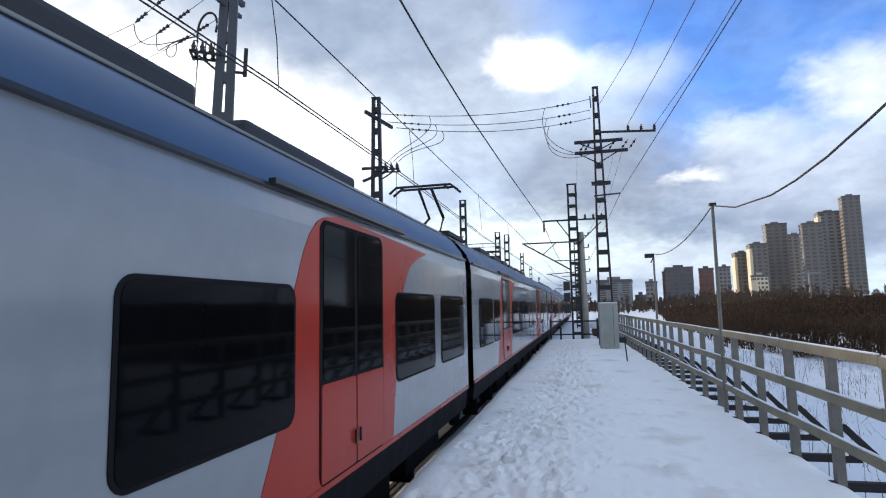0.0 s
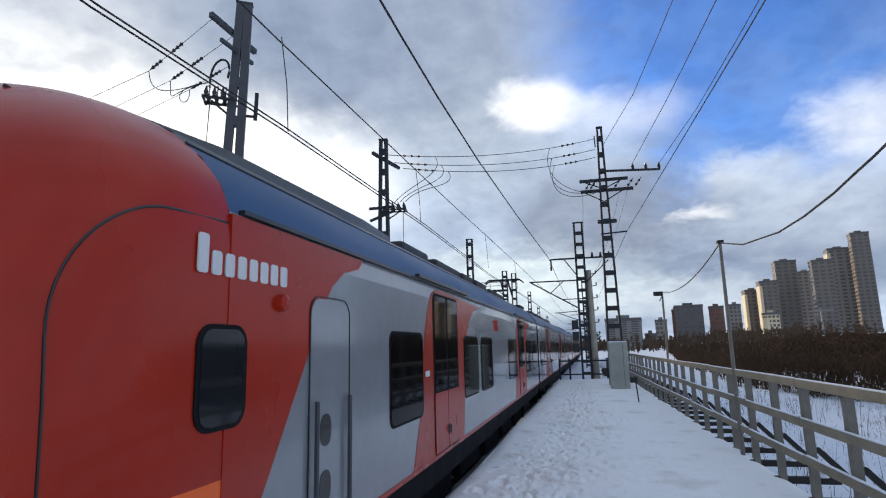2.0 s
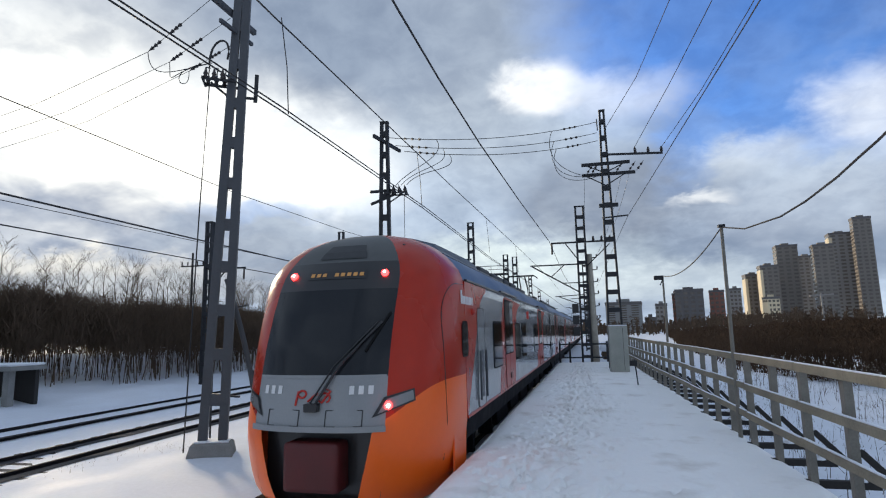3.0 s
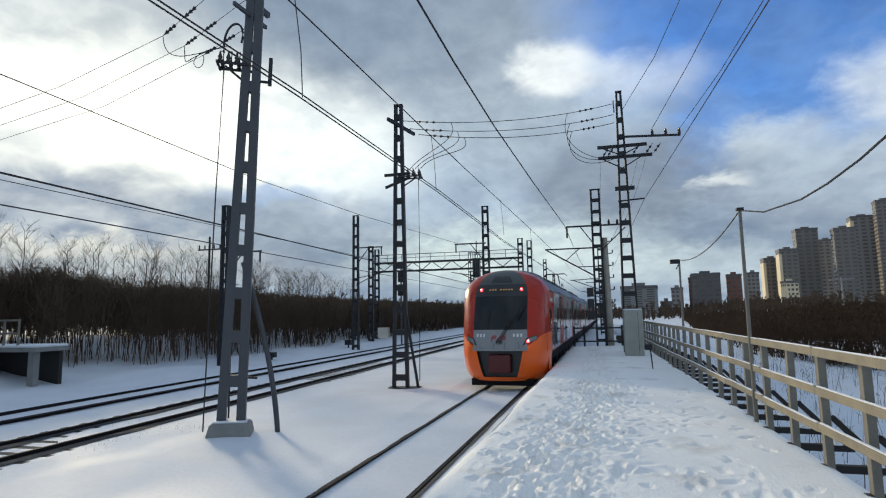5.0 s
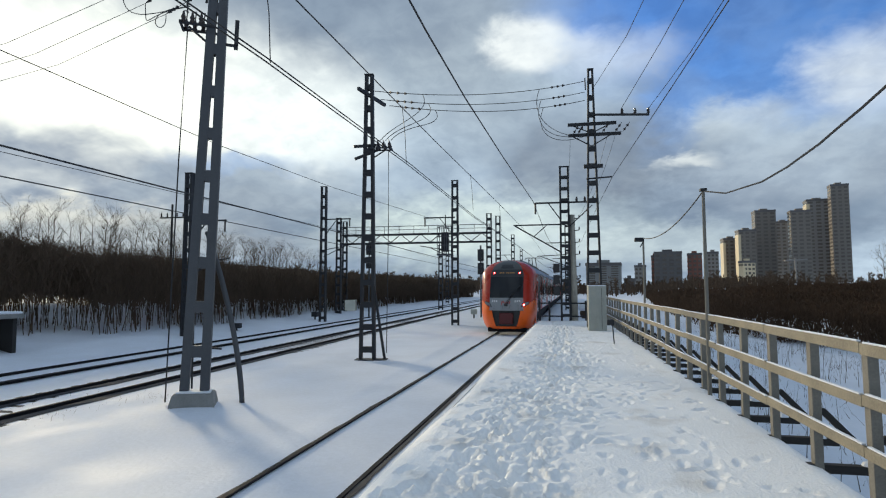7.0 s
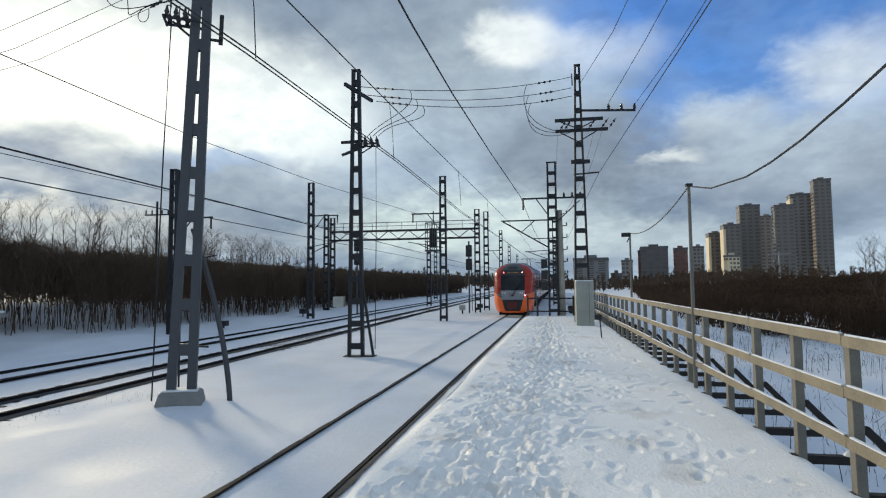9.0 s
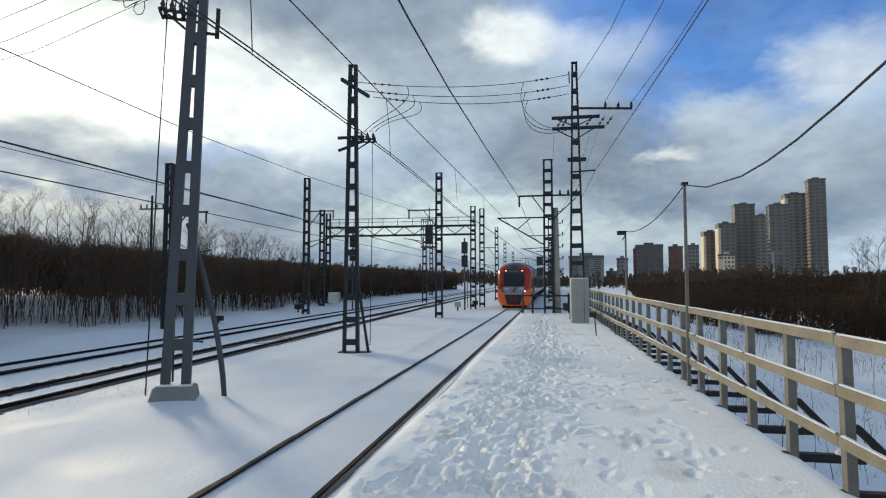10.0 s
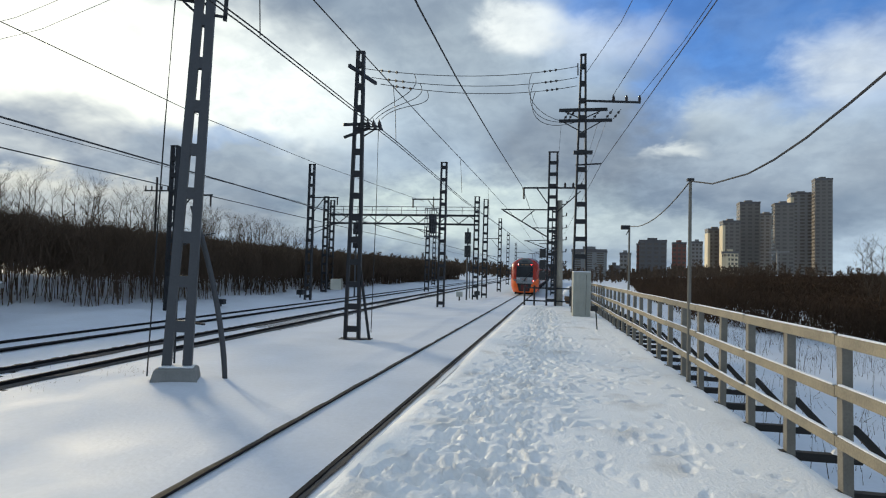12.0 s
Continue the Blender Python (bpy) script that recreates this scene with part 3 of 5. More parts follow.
def nose_band(us, low, high, n):
    """A band of the nose between two heights that vary across it."""
    bm = BM()
    grid = [[bm.verts.new(nose_point(u, low(u) + (high(u) - low(u)) * (1 - (1 - i / n) ** 1.25 if n > 20 else i / n))) for u in us] for i in range(n + 1)]
    for a, b in zip(grid, grid[1:]):
        for i in range(len(us) - 1):
            bm.faces.new((a[i], a[i + 1], b[i + 1], b[i]))
    bmesh.ops.remove_doubles(bm, verts=bm.verts, dist=1e-5)
    return bm


def nose_quad(c, off, n=6):
    """A patch between four (u, z) corners, in order round it."""
    bm = BM()
    g = []
    for i in range(n + 1):
        t = i / n
        row = []
        for j in range(n + 1):
            s = j / n
            u = (c[0][0] * (1 - s) + c[1][0] * s) * (1 - t) + (c[3][0] * (1 - s) + c[2][0] * s) * t
            z = (c[0][1] * (1 - s) + c[1][1] * s) * (1 - t) + (c[3][1] * (1 - s) + c[2][1] * s) * t
            row.append(bm.verts.new(nose_point(u, z, off)))
        g.append(row)
    for a, b in zip(g, g[1:]):
        for i in range(n):
            bm.faces.new((a[i], a[i + 1], b[i + 1], b[i]))
    return bm


def make_nose(train):
    edge = [math.cos(a) ** (2 / NOSE_POW) for a in spread(0, math.pi / 2, 40)]
    U = 0.59
    cheek_r = sorted({U, *[e for e in edge if e > U]})
    cheek_l = [-u for u in cheek_r[::-1]]
    inner = spread(-U, U, 16)
    zrow = lambda a, b, n: spread(a, b, n)
    part("windscreen", nose_patch(inner, zrow(2.27, 3.6, 10)), WINDSCREEN, train, "large dark raked windscreen", True)
    part("front_header", nose_patch(inner, zrow(3.6, 4.08, 6)), T_BLACK, train, "black header panel with a destination display", True)
    part("front_roof", nose_patch(inner, zrow(4.08, 4.5, 6) + [4.58, 4.64, 4.69, 4.73, TOP]), T_ROOF, train, "grey sloping front roof", True)
    part("front_hatch", nose_quad(((-0.27, 4.14), (0.27, 4.14), (0.24, 4.40), (-0.24, 4.40)), 0.012), T_HOUSING, train)
    for us in (cheek_l, cheek_r):
        split = lambda u: 1.60 + 0.55 * smooth_(U - 0.15, 1.0, abs(u)) ** 1.2
        part("cheek", nose_band(us, split, lambda u: TOP - 0.001, 30), T_RED, train, "glossy red corner fairing", True)
        part("bumper_side", nose_band(us, lambda u: 0.36, split, 12), T_ORANGE, train, "bright orange lower corner", True)
    part("front_panel", nose_patch(inner, zrow(1.52, 2.27, 6)), T_FRONT, train, "grey panel under the windscreen", True)
    # the orange flanks, which narrow towards the coupler hatch
    for s in (-1, 1):
        part("bumper_side", nose_quad(((s * 0.41, 0.52), (s * U, 0.52), (s * U, 1.52), (s * 0.50, 1.52)), 0.0), T_ORANGE, train, "", True)
    part("bumper_lip", nose_patch(inner, zrow(0.36, 0.52, 3)), T_ORANGE, train, "orange lip below the coupler hatch", True)
    # coupler recess
    part("coupler_recess", box(BM(), -0.90, 0.90, 1.32, 2.2, 0.45, 1.56), T_BLACK, train, "black coupler recess")
    part("nose_floor", box(BM(), -1.15, 1.15, 2.2, 3.4, 0.45, 0.95), T_UNDER, train)
    bm = BM()
    box(bm, -0.43, 0.43, 0.93, 1.45, 0.66, 1.36, 0.08)
    part("coupler_cover", bm, T_MAROON, train, "maroon coupler cover", True)
    part("panel_lip", nose_patch(spread(-0.59, 0.59, 16), [1.50, 1.58], 0.02, 0.02), T_FRONT, train)
    part("panel_lip", nose_patch(spread(-0.58, 0.58, 16), [2.25, 2.29], 0.008), T_FRONT, train)
    part("coupler_beam", box(BM(), -1.2, 1.2, 1.45, 1.9, 0.16, 0.42, 0.02), T_UNDER, train)
    for s in (-1, 1):
        hl = part("headlight", nose_quad(((s * 0.49, 1.69), (s * 0.78, 1.89), (s * 0.77, 2.07), (s * 0.57, 1.97)), 0.012), T_BLACK, train, "headlight cluster behind a clear lens")
        part("lens", nose_quad(((s * 0.53, 1.74), (s * 0.77, 1.91), (s * 0.76, 2.04), (s * 0.59, 1.94)), 0.018), LENS, hl)
        if s > 0:
            c = nose_point(s * 0.60, 1.85, 0.03)
            lamp = part("tail_lamp", lathe(BM(), [(0.06, -0.02), (0.06, 0.02), (0.04, 0.035)], 14), RED_LAMP, hl, "lit red tail lamp")
            lamp.matrix_basis = Matrix.Translation(c) @ pose(0, 0, 0, 90, 0, 20)
            core = part("lamp_core", lathe(BM(), [(0.03, 0.03), (0.03, 0.045), (0.01, 0.05)], 10), WHITE_LAMP, hl)
            core.matrix_basis = Matrix.Translation(c) @ pose(0, 0, 0, 90, 0, 20)
        c = nose_point(s * 0.46, 3.85, 0.02)
        ul = part("upper_tail_lamp", lathe(BM(), [(0.06, -0.02), (0.06, 0.015), (0.04, 0.03)], 14), RED_LAMP, train, "lit red upper tail lamp")
        ul.matrix_basis = Matrix.Translation(c) @ pose(0, 0, 0, 60, 0, 0)
        core = part("lamp_core", lathe(BM(), [(0.022, 0.025), (0.022, 0.04), (0.01, 0.045)], 10), WHITE_LAMP, ul)
    part("destination_display", nose_patch(spread(-0.30, 0.30, 8), [3.78, 3.92], 0.008), T_BLACK, train)
    for k in range(9):
        if k != 3:
            part("display_bar", nose_quad(((-0.27 + k * 0.062, 3.82), (-0.23 + k * 0.062, 3.82), (-0.23 + k * 0.062, 3.88), (-0.27 + k * 0.062, 3.88)), 0.012, 1), AMBER, train)
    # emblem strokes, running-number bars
    ring = lambda cu, cz, ru, rz, a0, a1: [nose_point(cu * 0.72 + ru * 0.72 * math.cos(radians(t)), cz + rz * math.sin(radians(t)), 0.012) for t in spread(a0, a1, 10)]
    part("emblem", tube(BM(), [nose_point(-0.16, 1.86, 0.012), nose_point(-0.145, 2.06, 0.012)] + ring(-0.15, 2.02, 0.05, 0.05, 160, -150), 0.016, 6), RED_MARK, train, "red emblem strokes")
    part("emblem", tube(BM(), [nose_point(-0.05, 1.92, 0.012), nose_point(0.03, 2.04, 0.012)], 0.016, 6), RED_MARK, train)
    part("emblem", tube(BM(), ring(0.13, 1.97, 0.07, 0.07, -60, 250) + [nose_point(0.145, 2.07, 0.012), nose_point(0.09, 2.10, 0.012)], 0.016, 6), RED_MARK, train)
    for u0 in (-0.50, 0.30):
        for k in range(3):
            u = u0 + 0.075 * k
            part("number_bar", nose_quad(((u, 2.02), (u + 0.04, 2.02), (u + 0.04, 2.14), (u, 2.14)), 0.008, 1), WHITE_MARK, train)
    for u0, u1, z0, z1 in ((-0.42, -0.12, 1.58, 1.80), (0.12, 0.42, 1.58, 1.80)):
        bm = BM()
        for a, b in (((u0, z0), (u1, z0)), ((u1, z0), (u1, z1)), ((u1, z1), (u0, z1)), ((u0, z1), (u0, z0))):
            beam(bm, nose_point(*a, 0.004), nose_point(*b, 0.004), 0.012, 0.012)
        part("hatch_seam", bm, T_BLACK, train)
    wp = BM()
    tube(wp, [nose_point(0.02, 1.84, 0.06), nose_point(0.20, 2.4, 0.07), nose_point(0.50, 3.05, 0.05)], 0.022, 6)
    tube(wp, [nose_point(-0.03, 1.84, 0.06), nose_point(0.16, 2.4, 0.07), nose_point(0.47, 3.05, 0.05)], 0.014, 6)
    wiper = part("wiper", wp, T_BLACK, train, "black windscreen wiper")
    part("wiper_blade", tube(BM(), [nose_point(0.40, 2.62, 0.035), nose_point(0.56, 3.2, 0.035)], 0.02, 6), RUBBER, wiper)
    part("wiper_motor", box(BM(), -0.11, 0.11, 0.93, 1.06, 1.78, 1.90, 0.02), T_BLACK, wiper)
    # cab sides behind the nose
    part("cab_side", side_panel(BM(), [(NOSE_END, 1.375), (3.45, 1.375), (3.95, 2.1), (4.72, 3.26), (4.90, 3.47), (5.15, 3.62), (5.5, 3.70), (5.6, 3.80), (NOSE_END, 3.80)], 0.006, 0.02), T_RED, train, "red cab side")
    part("cab_skirt", side_panel(BM(), [(2.6, 0.45), (NOSE_END + 0.02, 0.55), (NOSE_END + 0.15, 1.36), (2.6, 1.36)], -0.05, 0.03), T_ORANGE, train, "orange skirt under the cab")
    seam = [nose_at(2.28, z, 0.003) for z in (0.9, 1.5, 2.1, 2.7, 3.0)]
    seam += [nose_at(2.28 + 0.62 * (1 - math.cos(a)), 3.0 + 0.72 * math.sin(a), 0.003) for a in spread(0.1, math.pi / 2, 12)] + [nose_at(3.38, 3.735, 0.003)]
    part("cab_seam", tube(BM(), seam, 0.008, 5), T_BLACK, train)
    win = make_window(train, 3.15, 3.58, 2.47, 3.05, 0.10)
    win.children[0].data.materials[0] = WINDSCREEN
    cd = part("cab_door", side_panel(BM(), rounded(4.50, 5.24, 1.40, 3.34, 0.15), 0.012), T_GREY, train, "grey crew door with recessed grab rails")
    bm = BM()
    line = rounded(4.48, 5.26, 1.40, 3.36, 0.16)
    for a, b in zip(line, line[1:] + line[:1]):
        beam(bm, (HW + 0.012, *a), (HW + 0.012, *b), 0.008, 0.009, (1, 0, 0))
    part("door_seam", bm, T_BLACK, cd)
    for y in (4.55, 5.19):
        part("grab_rail", tube(BM(), [(HW + 0.05, y, 1.55), (HW + 0.05, y, 2.5)], 0.022, 6), STEEL, cd)
    for z in (2.25, 1.8):
        part("lock_plate", side_panel(BM(), rounded(4.68, 4.88, z - 0.13, z + 0.13, 0.09), 0.016), T_BLACK, cd)
    part("marker_lamp", lathe(BM(), [(0.07, 0), (0.06, 0.05), (0.02, 0.07)], 12), T_RED, train).matrix_basis = Matrix.Translation((HW, 4.02, 3.26)) @ pose(0, 0, 0, 0, 90, 0)
    # nameplate bars
    for k in range(8):
        h = (0.24, 0.15, 0.15, 0.15, 0.15, 0.15, 0.15, 0.15)[k]
        part("nameplate_bar", side_panel(BM(), rounded(3.08 + k * 0.132, 3.175 + k * 0.132, 3.38, 3.38 + h, 0.02, 2), 0.012, 0.01), WHITE_MARK, train)
    # the sloped roof fairing behind the nose
    part("cab_roof_seam", tube(BM(), [nose_point(0.7, 4.4, 0.01), (1.7, 3.45, 3.83)], 0.012, 5), T_BLACK, train)
    bm = BM()
    rings = []
    for y, h, w in ((3.2, 4.70, 0.85), (4.4, 4.79, 0.95), (7.5, 4.82, 0.98), (8.6, 4.78, 0.95), (9.0, 4.6, 0.85)):
        rings.append([bm.verts.new((w * 1.15 * c, y, 4.35 + (h - 4.35) * s)) for c, s in ((-1, 0), (-0.9, 0.75), (-0.5, 0.97), (0, 1), (0.5, 0.97), (0.9, 0.75), (1, 0))])
    for a, b in zip(rings, rings[1:]):
        for i in range(6):
            bm.faces.new((a[i], a[i + 1], b[i + 1], b[i]))
    part("roof_fairing", bm, T_ROOF, train, "smooth grey roof fairing", True)


def make_pantograph(train, y):
    pg = part("pantograph", box(BM(), -0.8, 0.8, y - 0.9, y + 0.9, 4.74, 4.86, 0.02), STEEL_DARK, train, "raised pantograph")
    bm = BM()
    for s in (-0.35, 0.35):
        tube(bm, [(s, y - 0.1, 4.86), (s * 0.6, y + 1.0, 5.5), (s * 0.5, y - 0.2, 6.12)], 0.045, 6)
    part("arm", bm, STEEL_DARK, pg)
    bm = BM()
    for d in (-0.18, 0.18):
        tube(bm, [(-0.95, y - 0.2 + d, 6.0), (-0.75, y - 0.2 + d, 6.16), (0.75, y - 0.2 + d, 6.16), (0.95, y - 0.2 + d, 6.0)], 0.035, 6)
    beam(bm, (-0.6, y - 0.38, 6.13), (-0.6, y - 0.02, 6.13), 0.04, 0.04)
    beam(bm, (0.6, y - 0.38, 6.13), (0.6, y - 0.02, 6.13), 0.04, 0.04)
    part("collector_bow", bm, STEEL_DARK, pg)


train = thing("commuter_train", "red, grey and orange electric commuter train leaving the station", "train")
END_DOORS = ((8.26, 9.76), (18.17, 19.71))
END_WINDOWS = ((6.42, 7.67), (10.28, 11.55), (11.94, 13.25), (15.95, 17.68), (20.22, 22.05), (22.5, 24.2))
MID_DOORS = ((4.6, 6.15), (17.2, 18.75))
MID_WINDOWS = ((0.85, 2.75), (3.0, 4.0), (6.9, 8.6), (9.0, 10.5), (10.9, 12.4), (12.8, 14.3), (14.7, 16.2), (19.5, 21.4), (21.9, 24.2))


def make_train():
    make_nose(train)
    PITCH, FIRST = 25.8, 25.15
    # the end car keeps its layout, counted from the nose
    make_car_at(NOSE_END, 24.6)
    for k in range(1, 5):
        y = FIRST + (k - 1) * PITCH
        make_car(train, y, MID_DOORS, MID_WINDOWS, PITCH - 0.55)
        part("gangway", box(BM(), -1.45, 1.45, y - 0.62, y + 0.06, 1.1, 4.3), RUBBER, train, "black gangway bellows")
        if k in (1, 4):
            make_pantograph(train, y + (3.15 if k == 1 else 20.0))
    # emblem on the car side: a hooked stroke, a slash and an open ring
    def stroke(pts):
        part("emblem", tube(BM(), [(HW + 0.002, *q) for q in pts], 0.022, 6), RED_MARK, train, "red emblem stroke")
    arc = lambda cy, cz, ry, rz, a0, a1: [(cy + ry * math.cos(radians(t)), cz + rz * math.sin(radians(t))) for t in spread(a0, a1, 10)]
    stroke([(13.64, 3.50), (13.70, 3.53), (13.70, 3.27)])
    stroke(arc(13.74, 3.46, 0.06, 0.06, 170, -90))
    stroke([(13.81, 3.30), (13.86, 3.32), (13.97, 3.50)])
    stroke(arc(14.06, 3.37, 0.075, 0.08, 80, 400)[:9] + [(14.14, 3.52), (14.02, 3.54)])
    # seat-count lettering beside the door
    part("seat_count_bar", side_panel(BM(), rounded(7.80, 8.0, 2.52, 2.60, 0.01, 1), 0.012, 0.004), WHITE_MARK, train)


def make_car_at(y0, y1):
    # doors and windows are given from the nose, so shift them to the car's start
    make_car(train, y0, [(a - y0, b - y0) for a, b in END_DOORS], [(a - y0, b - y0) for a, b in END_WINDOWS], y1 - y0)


make_train()


# ---- masts and poles ----
def make_mast(name, label, x, y, z0, height, w0, w1, chord, depth, mat, rot=0.0, step=1.0, plinth=False, lean=0.0):
    m = thing(name, label, "mast", pose(x, y, z0, 0, lean, rot), "catenary masts")
    for s in (-1, 1):
        bm = BM()
        a = (s * (w0 - chord) / 2, 0, 0)
        b = (s * (w1 - chord) / 2, 0, height)
        beam(bm, a, b, chord, depth, (0, 1, 0))
        beam(bm, (a[0] + s * chord * 0.4, depth * 0.5, 0), (b[0] + s * chord * 0.4, depth * 0.5, height), chord * 0.2, depth * 0.35, (0, 1, 0))
        part("chord", bm, mat, m)
    z = 0.45
    while z < height:
        w = w0 + (w1 - w0) * z / height
        part("batten", beam(BM(), (-w / 2 + chord * 0.8, 0, z), (w / 2 - chord * 0.8, 0, z), depth * 0.9, step * 0.26, (0, 0, 1)), mat, m)
        z += step
    part("cap_plate", box(BM(), -w1 / 2 - 0.02, w1 / 2 + 0.02, -depth / 2 - 0.02, depth / 2 + 0.02, height, height + 0.03), mat, m)
    if plinth:
        bm = BM()
        vs = []
        for zz, a, b in ((-0.5, 0.56, 0.46), (0.30, 0.52, 0.42), (0.52, 0.47, 0.36), (0.56, 0.43, 0.30)):
            vs.append([bm.verts.new((sx * a, sy * b, zz)) for sx, sy in ((-1, -1), (1, -1), (1, 1), (-1, 1))])
        for a, b in zip(vs, vs[1:]):
            for i in range(4):
                bm.faces.new((a[i], a[(i + 1) % 4], b[(i + 1) % 4], b[i]))
        bm.faces.new(vs[-1])
        part("plinth", bm, CONCRETE, m, "worn concrete foot")
        part("snow_cap", box(BM(), -0.40, 0.40, -0.27, 0.27, 0.56, 0.60, 0.015), SNOW_CAP, m)
    return m


def crossarm(m, p, q, w=0.08, h=0.1, mat=None):
    return part("crossarm", beam(BM(), p, q, w, h), mat or STEEL_DARK, m)


def insulator_string(bm, p, q, n=3, r=0.075):
    p, q = Vector(p), Vector(q)
    tube(bm, [p, q], 0.018, 5)
    d = q - p
    for k in range(n):
        c = p + d * ((k + 0.7) / (n + 0.4))
        tube(bm, [c - d.normalized() * 0.05, c, c + d.normalized() * 0.06], r, 8, r * 0.4)


def pin_insulator(m, p):
    return part("insulator", lathe(BM(), [(0.02, 0), (0.05, 0.04), (0.09, 0.1), (0.06, 0.14), (0.085, 0.2), (0.05, 0.26), (0.055, 0.3), (0.02, 0.34)], 10, p), CERAMIC, m)


def disconnector(m, z, s, reach=0.9):
    """A small rack of switch insulators on a bracket."""
    bm = BM()
    for d in (-0.22, 0.22):
        beam(bm, (0, d, z), (s * reach, d, z), 0.05, 0.06)
    beam(bm, (s * reach, -0.3, z), (s * reach, 0.3, z), 0.05, 0.06)
    beam(bm, (s * 0.1, 0, z - 0.45), (s * reach * 0.8, 0, z), 0.05, 0.05)
    rack = part("switch_rack", bm, STEEL_DARK, m)
    for k in range(3):
        for d in (-0.22, 0.22):
            x = s * reach * (0.42 + 0.25 * k)
            part("insulator", lathe(BM(), [(0.04, 0), (0.065, 0.05), (0.045, 0.09), (0.065, 0.15), (0.04, 0.2), (0.02, 0.3)], 8, (x, d, z)), CERAMIC, rack)
        part("contact_blade", tube(BM(), [(s * reach * (0.42 + 0.25 * k), -0.22, z + 0.3), (s * reach * (0.36 + 0.25 * k), 0.0, z + 0.42), (s * reach * (0.42 + 0.25 * k), 0.22, z + 0.3)], 0.015, 5), STEEL_DARK, rack)
    part("down_pipe", tube(BM(), [(s * reach * 0.85, 0.1, z), (s * reach * 0.86, 0.1, z - 3.5), (s * reach * 0.8, 0.1, 0.3)], 0.018, 6), STEEL_DARK, m)


M1, M2, M3 = (-8.95, 12.9), (-7.9, 23.2), (-7.95, 45.0)
mast1 = make_mast("lattice_mast", "grey steel channel mast on a snowy concrete foot", *M1, -0.25, 12.95, 0.70, 0.42, 0.215, 0.2, STEEL, 27, 1.12, True, 1.8)
disconnector(mast1, 9.95, -1, 0.85)
to_m1 = mast1.matrix_basis.inverted()
crossarm(mast1, to_m1 @ Vector((-8.95, 12.1, 11.85)), to_m1 @ Vector((-8.78, 14.0, 11.75)), 0.12, 0.15, STEEL)
crossarm(mast1, to_m1 @ Vector((-8.75, 12.3, 11.2)), to_m1 @ Vector((-8.6, 13.6, 11.15)), 0.08, 0.1, STEEL)
part("bracket", beam(BM(), (0.1, 0, 9.6), (0.55, 0, 9.6), 0.06, 0.06), STEEL_DARK, mast1)
part("bracket", beam(BM(), (0.5, 0, 9.5), (0.5, 0, 10.3), 0.06, 0.1), STEEL_DARK, mast1)
hose = thing("bent_hose", "bent dark protective cable pipe beside a mast", "pipe", pose(0, 0, 0))
part("pipe", tube(BM(), [(-8.08 - 0.95 * (k / 14) ** 1.7, 13.7 - 0.3 * k / 14, -0.2 + 4.6 * k / 14) for k in range(15)], 0.07, 8), STEEL, hose, "", True)

mast2 = make_mast("lattice_mast", "dark steel lattice mast with a strut", *M2, -0.15, 12.4, 0.70, 0.36, 0.13, 0.26, STEEL_DARK, 8, 0.95)
part("strut", beam(BM(), (0.75, 0, 0), (0.25, 0, 3.2), 0.14, 0.1), STEEL_DARK, mast2)
part("base_plate", box(BM(), -0.5, 0.85, -0.3, 0.3, -0.05, 0.05), STEEL_DARK, mast2)
disconnector(mast2, 9.1, 1, 1.0)
to_m2 = mast2.matrix_basis.inverted()
crossarm(mast2, to_m2 @ Vector((-8.05, 22.2, 11.32)), to_m2 @ Vector((-7.55, 24.4, 11.28)), 0.11, 0.14)
crossarm(mast2, (-0.6, -0.3, 9.15), (0.3, 0.1, 9.3), 0.08, 0.12)
crossarm(mast2, (-0.55, -0.3, 8.6), (0.4, 0.1, 9.1), 0.08, 0.12)
part("box", box(BM(), -0.95, -0.5, -0.2, 0.2, 2.1, 2.55, 0.02), CAB_GREY, mast2, "grey metal junction box")

for (x, y, h, w, lab) in ((M3[0], M3[1], 11.85, 0.62, "dark ladder-like lattice mast"), (-6.9, 60.0, 11.05, 0.66, "dark lattice leg of the signal gantry"), (-6.4, 64.6, 11.35, 0.66, "dark lattice leg of the signal gantry"),
                         (-6.15, 84.2, 11.0, 0.6, "dark lattice mast far along the track"), (-20.6, 48.0, 12.35, 0.62, "dark lattice mast beside the far tracks"), (-22.2, 31.0, 10.25, 0.55, "dark lattice mast beside the far tracks"),
                         (-23.9, 60.0, 11.0, 0.66, "dark lattice leg of the signal gantry"), (-25.1, 65.0, 11.2, 0.66, "dark lattice leg of the signal gantry"), (-15.6, 76.8, 9.0, 0.66, "dark lattice mast between the far tracks"), (-7.6, 130, 12.0, 0.7, "dark lattice mast far along the track"), (-21, 110, 12.0, 0.7, "dark lattice mast far along the track")):
    mm = make_mast("lattice_mast", lab, x, y, -0.2, h, w, w * 0.85, 0.12, 0.3, STEEL_DARK, 0, 1.0)
    if y in (45.0, 48.0, 31.0, 84.2):
        s = -1 if y in (45.0, 84.2) else 1
        z = h - 3.0
        crossarm(mm, (0, 0, z), (s * 2.6, 0, z))
        crossarm(mm, (s * 0.2, 0, z - 1.4), (s * 1.3, 0, z), 0.06, 0.06)
        part("insulator", tube(BM(), [(s * 2.5, 0, z), (s * 2.5, 0, z - 0.7)], 0.06, 6), CERAMIC, mm)
        crossarm(mm, (0, 0, z - 2.8), (s * 2.9, 0, z - 2.3), 0.06, 0.06)
        crossarm(mm, (0, 0, z - 3.4), (s * 2.2, 0, z - 2.4), 0.06, 0.06)

